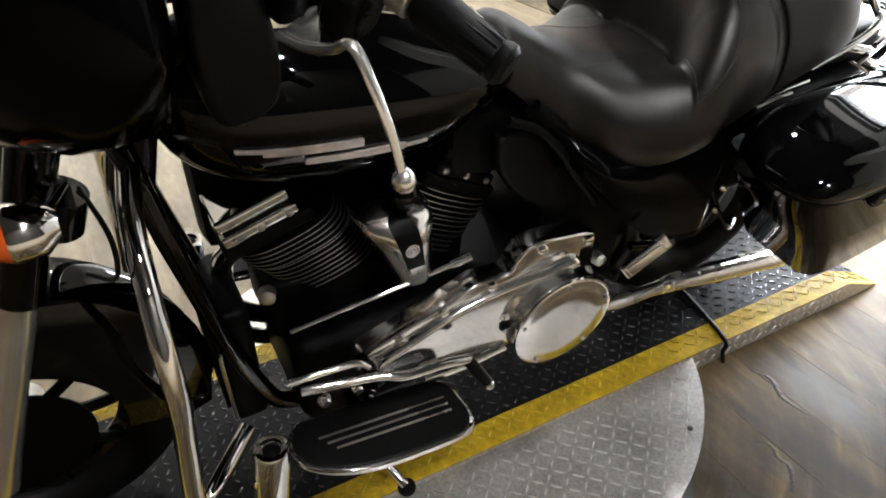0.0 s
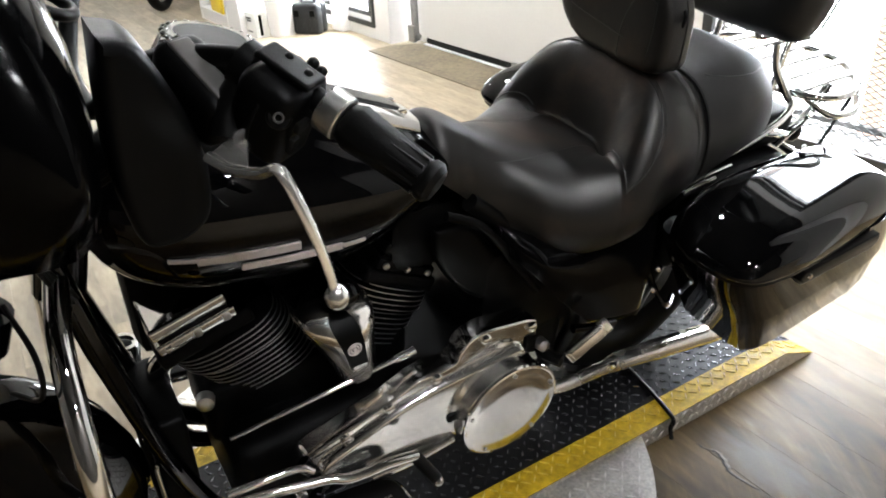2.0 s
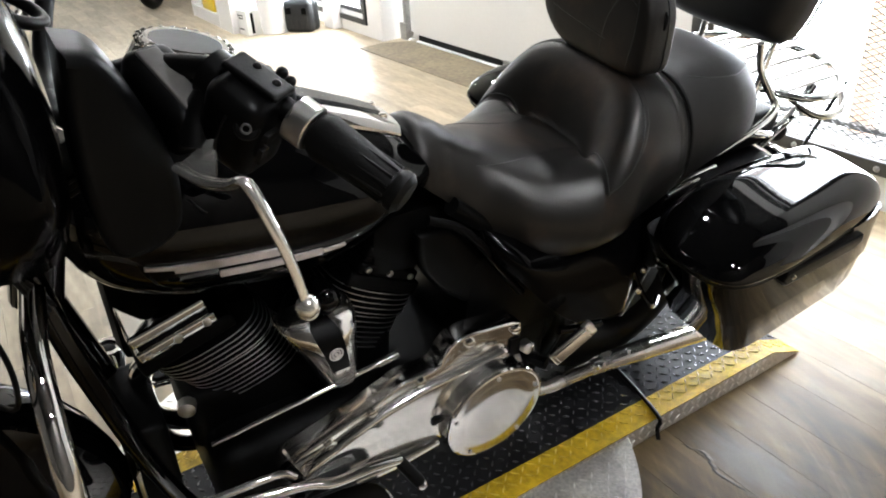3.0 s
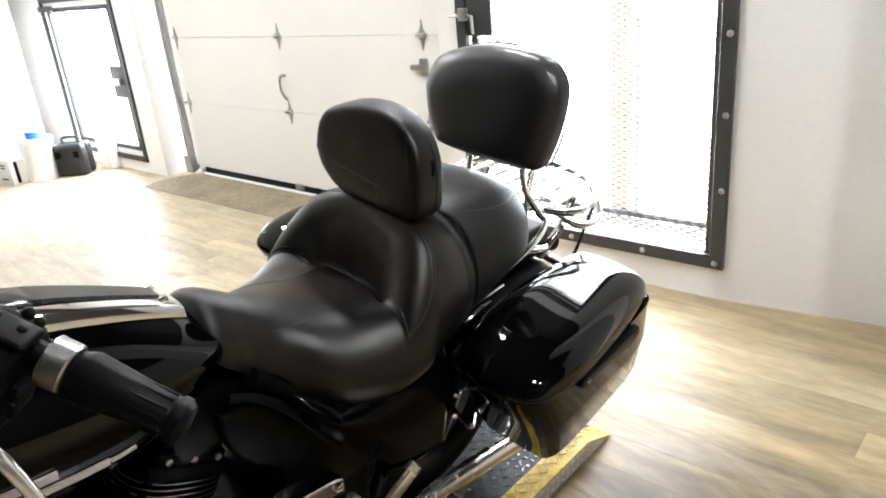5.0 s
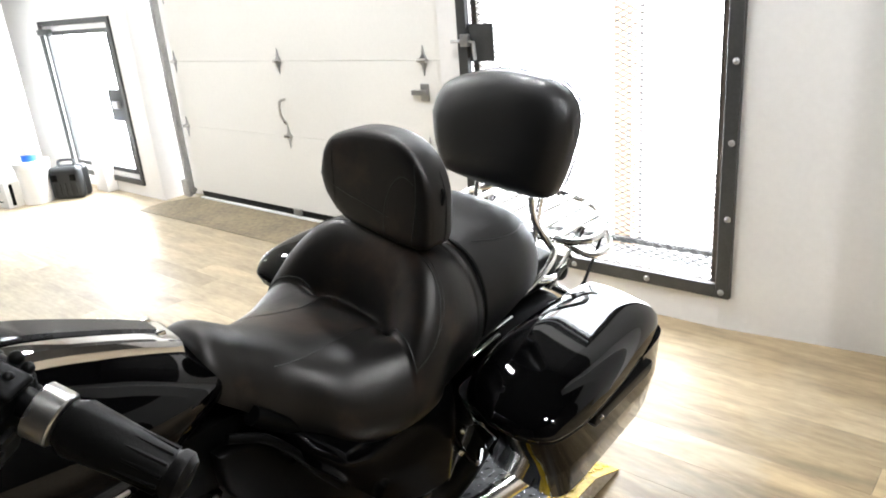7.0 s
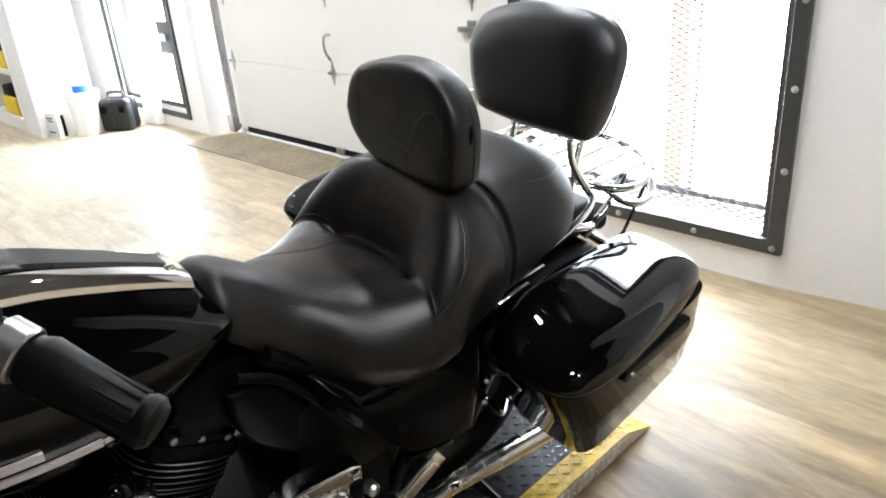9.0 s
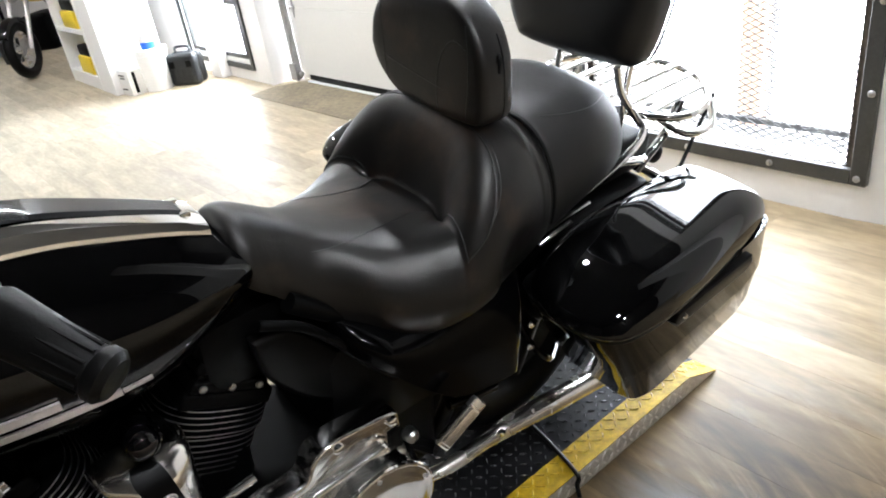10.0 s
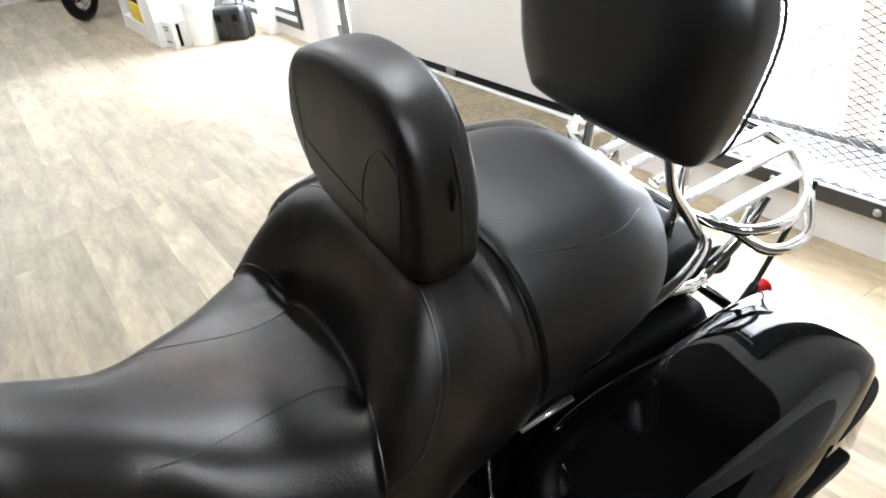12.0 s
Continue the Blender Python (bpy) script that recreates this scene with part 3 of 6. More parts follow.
for nm, a, b, mt in (("ramp_strip", PX1 - YELLOW, PX1, yellow), ("ramp_strip", PX0, PX0 + YELLOW, yellow), ("ramp", PX0 + YELLOW, PX1 - YELLOW, black_plate)):
    rp, rt = box(a, b, PYR, PY1, 0.0, 0.003), tread(bmesh.new(), a, b, PYR, PY1, 0.0028, 0.0265)
    for v in list(rp.verts) + list(rt.verts):
        v.co.z += slope(v.co.y) - 0.0025
    rp = part(nm, rp, mt, lift, smooth=False)
    part("ramp_tread", rt, yellow_mark if mt is yellow else tread_worn, rp, smooth=False)
# raised marks on the upright side
side = bmesh.new()
for k in range(96):
    y, sg = PY0 + 0.02 + k * 0.0282, 1 if k % 2 else -1
    if y < PYR - 0.02:
        for z in (0.018, 0.044):
            q = 1 if (k + (z > 0.03)) % 2 else -1
            skin(side, [[Vector((PX1 - 0.002 + h, y + q * (s * 0.008) + w * 0.0025, z + s * 0.008 - q * w * 0.0025)) for s, w in ((-1, 0), (0, -1), (1, 0), (0, 1))] for h in (0, 0.0022)])
part("side_tread", side, tread_bright, lift, smooth=False)

TC, TR = (-0.147, 0.155), 0.685
turn = thing("turntable_plate", pose(0, 0, 0), "round aluminium tread-plate turntable under the platform", "turntable")
for sgn, edge in ((1, PX1 + 0.002), (-1, PX0 - 0.002)):
    half = abs(edge - TC[0])
    a0 = math.acos(half / TR)
    outline = [(TC[0] + sgn * TR * math.cos(a), TC[1] + TR * math.sin(a)) for a in (-a0 + 2 * a0 * k / 40 for k in range(41))]
    wing = plate(outline, 0.008, lambda a, b, h: (a, b, 0.044 + h))
    lo, hi = (edge, TC[0] + TR) if sgn > 0 else (TC[0] - TR, edge)
    wing_ob = part("wing_plate", wing, alu, turn, smooth=False)
    marks = tread(bmesh.new(), lo, hi, TC[1] - TR, TC[1] + TR, 0.0518, 0.0285, lambda x, y: (x - TC[0]) ** 2 + (y - TC[1]) ** 2 < (TR - 0.02) ** 2 and abs(x - edge) > 0.015)
    part("wing_tread", marks, tread_bright, wing_ob, smooth=False)
for ang in (-0.62, 0.05, 0.72):
    x, y = TC[0] + (TR - 0.03) * math.cos(ang), TC[1] + (TR - 0.03) * math.sin(ang)
    part("screw", lathe([(0, 0.007), (0.003, 0.006), (0.004, 0.003)], (x, y, 0.053), (0, 0, 1), 12), dark_steel, turn)
part("base_ring", lathe([(0.001, 0.42), (0.0435, 0.42)], (TC[0] + 0.35, TC[1], 0), (0, 0, 1), 40), dark_steel, turn)

strap = thing("tie_strap", pose(0, 0, 0), "black webbing strap round the platform", "strap")
part("webbing", tube([(-0.05, 0.93, PTOP + 0.004), (0.06, 0.905, PTOP + 0.004), (PX1 + 0.004, 0.872, PTOP + 0.004), (PX1 + 0.006, 0.868, 0.03), (PX1 + 0.02, 0.86, 0.006)], 0.006, 8, 5), rubber, strap)

# ---- the motorcycle, leaning on its side stand ----
LEAN_DEG, AX = 10.0, (-0.16, 0.0, 0.062)
bike = thing("motorcycle", pose(*AX, 0, LEAN_DEG, 0), "glossy black touring motorcycle leaning on its stand", "motorcycle")


def mirrored(bm):
    bmesh.ops.scale(bm, vec=(-1, 1, 1), verts=bm.verts)
    bmesh.ops.reverse_faces(bm, faces=bm.faces)
    return bm


# seat: a dished rider pocket, a raised bolster behind it and a flatter passenger cushion
SEAT_Y0, SEAT_Y1, SEAT_X = 0.232, 1.170, 0.012
POCKET = [(0.232, 0.890), (0.240, 0.926), (0.256, 0.945), (0.285, 0.943), (0.33, 0.916), (0.37, 0.889), (0.41, 0.870), (0.45, 0.855), (0.50, 0.841), (0.55, 0.832), (0.60, 0.830), (0.64, 0.834), (0.76, 0.84)]
BOLSTER = [(0.55, 0.955), (0.64, 0.972), (0.70, 0.982), (0.735, 0.986), (0.77, 0.981), (0.80, 0.974), (0.82, 0.972), (0.86, 0.977), (0.90, 0.980), (0.98, 0.977), (1.05, 0.967), (1.10, 0.945), (1.13, 0.920), (1.152, 0.885), (1.167, 0.84), (1.170, 0.82)]
SEAT_HALF = [(0.232, 0.050), (0.241, 0.080), (0.260, 0.096), (0.285, 0.100), (0.32, 0.107), (0.38, 0.136), (0.45, 0.200), (0.53, 0.243), (0.60, 0.262), (0.67, 0.258), (0.75, 0.243), (0.81, 0.226), (0.83, 0.221), (0.88, 0.220), (0.95, 0.219), (1.02, 0.207), (1.08, 0.180), (1.125, 0.142), (1.152, 0.10), (1.167, 0.055), (1.170, 0.03)]
SEAT_LOW = [(0.232, 0.86), (0.30, 0.80), (0.38, 0.71), (0.46, 0.665), (0.55, 0.648), (0.65, 0.66), (0.75, 0.705), (0.85, 0.750), (0.95, 0.790), (1.0, 0.802), (1.10, 0.815), (1.17, 0.815)]
FLAT_TOP = [(0.232, 2.3), (0.34, 2.5), (0.42, 3.0), (0.50, 3.4), (0.58, 4.2), (0.66, 5.0), (0.74, 5.0), (0.82, 4.6), (0.90, 4.6), (1.0, 4.6), (1.17, 2.6)]
ROLL_UNDER = [(0.232, 0.0), (0.32, 0.05), (0.42, 0.16), (0.55, 0.22), (0.70, 0.20), (0.82, 0.10), (0.95, 0.06), (1.17, 0.0)]
FOLD_FOOT = [(0.0, 0.648), (0.08, 0.640), (0.12, 0.627), (0.17, 0.608), (0.235, 0.580), (0.27, 0.560)]
FOLD_CREST = [(0.0, 0.712), (0.07, 0.711), (0.14, 0.705), (0.19, 0.690), (0.235, 0.664), (0.27, 0.644)]


def seat_z(x, y):
    """Height of the seat's skin over the plan point (x, y)."""
    ax, half, low = abs(x), curve_at(SEAT_HALF, y), curve_at(SEAT_LOW, y)
    dish = min(1.0, max(0.0, (y - 0.44) / 0.14))
    floor_z = curve_at(POCKET, y) + 0.008 * dish * (ax / 0.2) ** 2
    # the pocket's rim lifts towards the ends of the fold
    lift = min(1.0, max(0.0, (ax - 0.08) / 0.17))
    floor_z += 0.026 * lift * lift * (3 - 2 * lift) * math.exp(-((y - 0.60) / 0.08) ** 2)
    crest_z = curve_at(BOLSTER, y) - (0.45 * x * x if y < 0.80 else 0.25 * x * x)
    foot, top = curve_at(FOLD_FOOT, ax), curve_at(FOLD_CREST, ax)
    t = min(1.0, max(0.0, (y - foot) / (top - foot)))
    z = floor_z + (crest_z - floor_z) * (math.sin(t * math.pi / 2) ** 0.85 if t > 0 else 0.0)
    # deep tucks at both ends of the fold, a shallower one along it
    z -= 0.020 * math.exp(-((ax - 0.108) / 0.022) ** 2 - ((y - foot) / 0.012) ** 2)
    z -= 0.010 * math.exp(-((y - foot) / (0.010 + 0.02 * (y < foot))) ** 2) * math.exp(-(ax / 0.14) ** 4)
    # soft pinch lines fanning out of the tucks
    for k, (dx, dy) in enumerate(((0.9, 0.35), (0.5, 0.9), (-0.4, 0.9), (0.2, -1.0))):
        px, py = ax - 0.108, y - foot
        along, off = px * dx + py * dy, px * dy - py * dx
        if along > 0:
            z -= 0.0035 * math.exp(-(off / 0.006) ** 2) * math.exp(-along / 0.035) * min(1.0, along / 0.008)
    # valley under the strap, and the two slack folds before it
    z -= 0.007 * math.exp(-((y - 0.823) / 0.010) ** 2)
    z -= 0.0035 * math.exp(-((y - 0.790 - 0.10 * (ax - 0.15)) / 0.011) ** 2) * min(1.0, max(0.0, (ax - 0.07) / 0.06))
    # the raised welt over the crest
    z += 0.0012 * math.exp(-((y - top - 0.006) / 0.010) ** 2) * (ax < 0.24)
    u = min(1.0, ax / half)
    return low + (z - low) * (1 - u ** curve_at(FLAT_TOP, y)) ** 0.55


def seat_point(y, a):
    """a runs from 0 at the low near edge over the top to pi at the low far edge."""
    c = math.cos(a)
    x = curve_at(SEAT_HALF, y) * math.copysign(abs(c) ** 0.62, c)
    z, low = seat_z(x, y), curve_at(SEAT_LOW, y)
    t = min(1.0, (z - low) / (0.62 * (seat_z(0.0, y) - low) + 0.001))
    return Vector((SEAT_X + x * (1 - curve_at(ROLL_UNDER, y) * (1 - t) ** 2), y, z))


def on_seat(y, x):
    """The seat's surface over the plan point (x, y)."""
    return Vector((SEAT_X + x, y, seat_z(x, y)))


def seat_shell(y0, y1, steps):
    return skin(bmesh.new(), [[seat_point(y0 + (y1 - y0) * q / steps, math.pi * k / 110) for k in range(111)] for q in range(steps + 1)])


seat = part("seat", seat_shell(SEAT_Y0, 0.823, 190), leather, bike, "black leather rider seat with creased pocket", angle=80)
pillion = part("passenger_seat", seat_shell(0.8235, SEAT_Y1, 110), leather_dull, bike, "dull black leather passenger seat", angle=80)


def seam(points, r=0.0010, name="seam", parent=seat, up=0.0002):
    line = spline([(x, y, 0) for x, y in points], 8)
    part(name, tube([on_seat(p.y, p.x) + Vector((0, 0, up)) for p in line], r, 6, smooth_path=False), leather_smooth, parent)


for sx in (1, -1):
    seam([(sx * 0.125, 0.628), (sx * 0.15, 0.620), (sx * 0.19, 0.606), (sx * 0.228, 0.592)], 0.0016)
    seam([(sx * 0.098, 0.632), (sx * 0.080, 0.61), (sx * 0.072, 0.58), (sx * 0.073, 0.545), (sx * 0.080, 0.50), (sx * 0.088, 0.46), (sx * 0.092, 0.42), (sx * 0.085, 0.37)], 0.0009)
    seam([(sx * 0.135, 0.86), (sx * 0.150, 0.90), (sx * 0.158, 0.95), (sx * 0.155, 1.0), (sx * 0.135, 1.05)], parent=pillion)
for off, r in ((0.0, 0.0017), (0.010, 0.0009)):
    side = [(0.226, 0.592), (0.231, 0.615), (0.229, 0.642), (0.216, 0.668 + off), (0.19, 0.690 + off), (0.14, 0.705 + off), (0.07, 0.711 + off), (0.0, 0.712 + off)]
    seam(side + [(-x, y) for x, y in reversed(side[:-1])], r, "piping")
band = [seat_point(0.823 + 0.012 * abs(math.cos(a)), a) + Vector((0, 0, 0.003)) for a in (math.pi * k / 40 for k in range(1, 40))]
part("seat_strap", tube(band, 0.0050, 8, 2, flat=0.6), rubber, seat, "black seat strap between the cushions")


def cushion(name, pts, y0, y1, label, mat, parent, lean=0.0, bulge=0.012, edge=0.03):
    """An upright pad: outline of (x, z), from front y0 to back y1, domed on both faces."""
    out = [Vector((p.x, 0, p.y)) for p in spline([(a, b, 0) for a, b in pts] + [(*pts[0], 0)], 6)[:-1]]
    c = sum(out, Vector()) / len(out)
    prof = [(y0 - bulge, 0.05), (y0 - bulge, 0.45), (y0 - bulge * 0.75, 0.76), (y0 - bulge * 0.3, 0.88), (y0 + edge * 0.12, 0.945), (y0 + edge * 0.45, 0.985), (y0 + edge, 1.0), (y1 - edge, 1.0), (y1 - edge * 0.6, 0.98), (y1 - edge * 0.25, 0.935), (y1, 0.86), (y1 + bulge * 0.5, 0.6), (y1 + bulge * 0.6, 0.05)]
    bm = skin(bmesh.new(), [[c + (p - c) * s + Vector((0, y, 0)) for p in out] for y, s in prof])
    for v in bm.verts:
        v.co.y += lean * (v.co.z - c.z)
    return part(name, bm, mat, parent, label, angle=60), c, lean


RIDER_PAD = [(x + 0.009, z + 0.004) for x, z in ((-0.172, 1.066), (-0.162, 1.121), (-0.128, 1.161), (-0.05, 1.188), (0.04, 1.190), (0.105, 1.163), (0.142, 1.106), (0.152, 1.041), (0.146, 0.989), (0.085, 0.975), (-0.02, 0.977), (-0.095, 0.985), (-0.150, 1.023))]
back, bc, bl = cushion("rider_backrest", RIDER_PAD, 0.700, 0.784, "black leather rider backrest pad with seams", leather, bike, lean=0.03, bulge=0.004, edge=0.018)
part("post", tube([(-0.01, 0.78, 1.05), (-0.01, 0.79, 0.98), (-0.01, 0.78, 0.92)], 0.022, 12), rubber, back)
FWD = (0, 1, 0)


def pad_line(points, name="seam", r=0.0014, way=FWD):
    start = [(x, 0.74, z) for x, z in points] if way == FWD else points
    part(name, tube(drape(back, spline(start, 6), way, 0.0004), r, 6, 1), leather_smooth, back)


pad_line([(-0.110, 1.058), (-0.06, 1.050), (0.0, 1.043), (0.055, 1.036)])
pad_line([(-0.118, 1.164), (-0.116, 1.12), (-0.108, 1.06), (-0.104, 1.02), (-0.106, 0.985)])
pad_line([(0.050, 0.975), (0.044, 1.02), (0.048, 1.07), (0.066, 1.112), (0.092, 1.130), (0.118, 1.120)])
pad_line([(0.112, 1.158), (0.122, 1.12), (0.126, 1.06), (0.120, 0.99)])
for sx in (1, -1):
    pad_line([(0.3 * sx, 0.752 + bl * (z - bc.z), z) for z in (1.14, 1.09, 1.04, 0.99)], "gusset_seam", 0.0024, (-sx, 0, 0))
for z in (1.122, 1.030):
    part("tuck_button", ball((0.128, 0.722, z), 0.008, squash=(1, 0.7, 1)), leather_smooth, back)
part("zip_pull", tube([(0.150, 0.745, 1.110), (0.158, 0.742, 1.100), (0.157, 0.740, 1.080)], 0.0035, 8), rubber, back)
PAD = [(x + 0.012, z + 0.008) for x, z in ((-0.222, 1.115), (-0.208, 1.165), (-0.168, 1.207), (-0.05, 1.245), (0.085, 1.250), (0.152, 1.226), (0.184, 1.178), (0.186, 1.10), (0.168, 1.005), (0.135, 0.980), (0.0, 0.972), (-0.14, 0.976), (-0.172, 0.995), (-0.203, 1.048))]
pad, pc, pl = cushion("passenger_backrest", PAD, 1.112, 1.192, "black vinyl passenger backrest pad", leather_smooth, bike, lean=0.12, bulge=0.028, edge=0.026)
part("pad_seam", tube([(pc.x + (x - pc.x) * 1.002, 1.177 + pl * (z - pc.z), pc.z + (z - pc.z) * 1.002) for x, z in PAD + PAD[:1]], 0.0025, 6, 6), leather_smooth, pad)
for sx in (1, -1):
    part("backrest_post", tube([(sx * 0.10, 1.235, 1.03), (sx * 0.10, 1.205, 0.95), (sx * 0.10, 1.19, 0.80)], 0.0085, 10), chrome, bike)
part("side_rail", tube([(0.104, 1.150, 0.965), (0.112, 1.165, 0.905), (0.140, 1.195, 0.845), (0.166, 1.190, 0.822), (0.181, 1.12, 0.797), (0.180, 0.985, 0.755)], 0.0088, 12), chrome, bike)
part("fender_strut", tube([(0.180, 1.00, 0.722), (0.178, 0.93, 0.715), (0.176, 0.872, 0.703)], 0.0065, 10), chrome, bike)
part("fender_strut", tube([(0.225, 0.885, 0.745), (0.222, 0.845, 0.738), (0.215, 0.805, 0.722)], 0.006, 10), chrome, bike)
part("side_rail", tube([(-0.12, 1.155, 0.835), (-0.175, 1.13, 0.83), (-0.20, 1.02, 0.78), (-0.20, 0.87, 0.70)], 0.0088, 12), chrome, bike)
part("fender_side_cover", box(-0.195, 0.196, 0.84, 1.24, 0.46, 0.70, 0.05, 4), satin_black, bike)
part("seat_hinge_cover", box(-0.12, 0.14, 1.10, 1.27, 0.70, 0.79, 0.02, 3), satin_black, bike)
part("rear_rail", tube([(0.172, 1.10, 0.78), (0.165, 1.20, 0.75), (0.10, 1.27, 0.72), (-0.10, 1.27, 0.72), (-0.165, 1.20, 0.75), (-0.172, 1.10, 0.78)], 0.010, 10), chrome, bike)

rack = new("luggage_rack")
rack.parent = bike
part("rack_rim", tube([(0.10, 1.215, 0.84), (0.19, 1.245, 0.845), (0.215, 1.33, 0.848), (0.165, 1.43, 0.85), (0.07, 1.50, 0.85), (-0.07, 1.50, 0.85), (-0.165, 1.43, 0.85), (-0.215, 1.33, 0.848), (-0.19, 1.245, 0.845), (-0.10, 1.215, 0.84), (0.0, 1.21, 0.84), (0.10, 1.215, 0.84)], 0.009, 10, 5), chrome, rack)
for k in range(6):
    x = -0.15 + 0.06 * k
    y1 = 1.50 - 0.9 * max(0, abs(x) - 0.07)
    part("rack_slat", tube([(x, 1.225, 0.852), (x, (1.225 + y1) / 2, 0.856), (x, y1, 0.856)], 0.012, 8, flat=0.5), dull_chrome, rack)
part("rack_loop", tube([(0.14, 1.255, 0.835), (0.21, 1.29, 0.80), (0.225, 1.37, 0.80), (0.17, 1.45, 0.82)], 0.009, 10), chrome, rack)
for sx in (1, -1):
    part("rack_bracket", tube([(sx * 0.15, 1.35, 0.845), (sx * 0.15, 1.30, 0.77), (sx * 0.14, 1.22, 0.70)], 0.012, 8, flat=0.4), chrome, rack)
part("turn_signal", lathe([(0, 0.008), (0.012, 0.014), (0.022, 0.015), (0.027, 0.010)], (0.172, 1.380, 0.640), (0.1, 1, 0), 24), red_lens, bike, "red rear signal lens")
part("signal_bracket", tube([(0.05, 1.26, 0.70), (0.12, 1.25, 0.70), (0.20, 1.29, 0.66)], 0.012, 10), chrome, bike)
part("tail_lamp", ball((0.0, 1.33, 0.69), 0.03, squash=(1.1, 0.6, 0.7)), red_lens, bike, "red tail lamp")
part("plug", ball((0.125, 1.312, 0.712), 0.022, squash=(0.9, 1, 1.3)), rubber, bike)
ant = new("antenna")
ant.parent = bike
part("antenna_base", lathe([(0, 0.012), (0.05, 0.008)], (0.196, 1.300, 0.655), (-0.033, 0.173, 0.169)), rubber, ant)
part("antenna_mast", rod((0.190, 1.325, 0.680), (0.163, 1.473, 0.829), 0.0048, 8), rubber, ant)

# rear fender and rear wheel
bm = bmesh.new()
rings = []
for k in range(22):
    t = radians(-20 + 150 * k / 21)
    cy, cz = 0.93 + 0.345 * math.cos(t), 0.345 + 0.37 * math.sin(t)
    d = Vector((0, math.cos(t), math.sin(t)))
    w = 0.115
    rings.append([Vector((x, cy, cz)) + d * r for x, r in ((-w, -0.11), (-w, -0.04), (-w * 0.8, 0.0), (-w * 0.4, 0.02), (0, 0.026), (w * 0.4, 0.02), (w * 0.8, 0.0), (w, -0.04), (w, -0.11), (w * 0.9, -0.06), (0, 0.0), (-w * 0.9, -0.06))])
skin(bm, rings)
part("rear_fender", bm, gloss_black, bike, "glossy black rear fender")


def wheel(name, y, z, R, width, parent):
    w = new(name)
    w.parent = parent
    part("tyre", torus((0, y, z), (1, 0, 0), R - width / 2, width / 2, seg=56, small=16), rubber, w)
    part("rim", torus((0, y, z), (1, 0, 0), R - width * 0.98, 0.022, seg=48, small=8), gloss_black, w)
    for k in range(9):
        a = 2 * math.pi * k / 9
        d = Vector((0, math.cos(a), math.sin(a)))
        part("spoke", tube([Vector((0.02, y, z)) + d * 0.03, Vector((0.028, y, z)) + d * (R * 0.45), Vector((0.02, y, z)) + d * (R - width)], 0.012, 8), satin_black, w)
    part("hub", lathe([(-0.06, 0.035), (-0.05, 0.05), (0.05, 0.05), (0.06, 0.035)], (0, y, z), (1, 0, 0), 24), dull_chrome, w)
    part("brake_disc", lathe([(0.062, 0.13), (0.067, 0.13)], (0, y, z), (1, 0, 0), 40), wrinkle_black, w)
    return w


wheel("rear_wheel", 0.93, 0.325, 0.325, 0.15, bike)
wheel("front_wheel", -0.72, 0.315, 0.315, 0.12, bike)


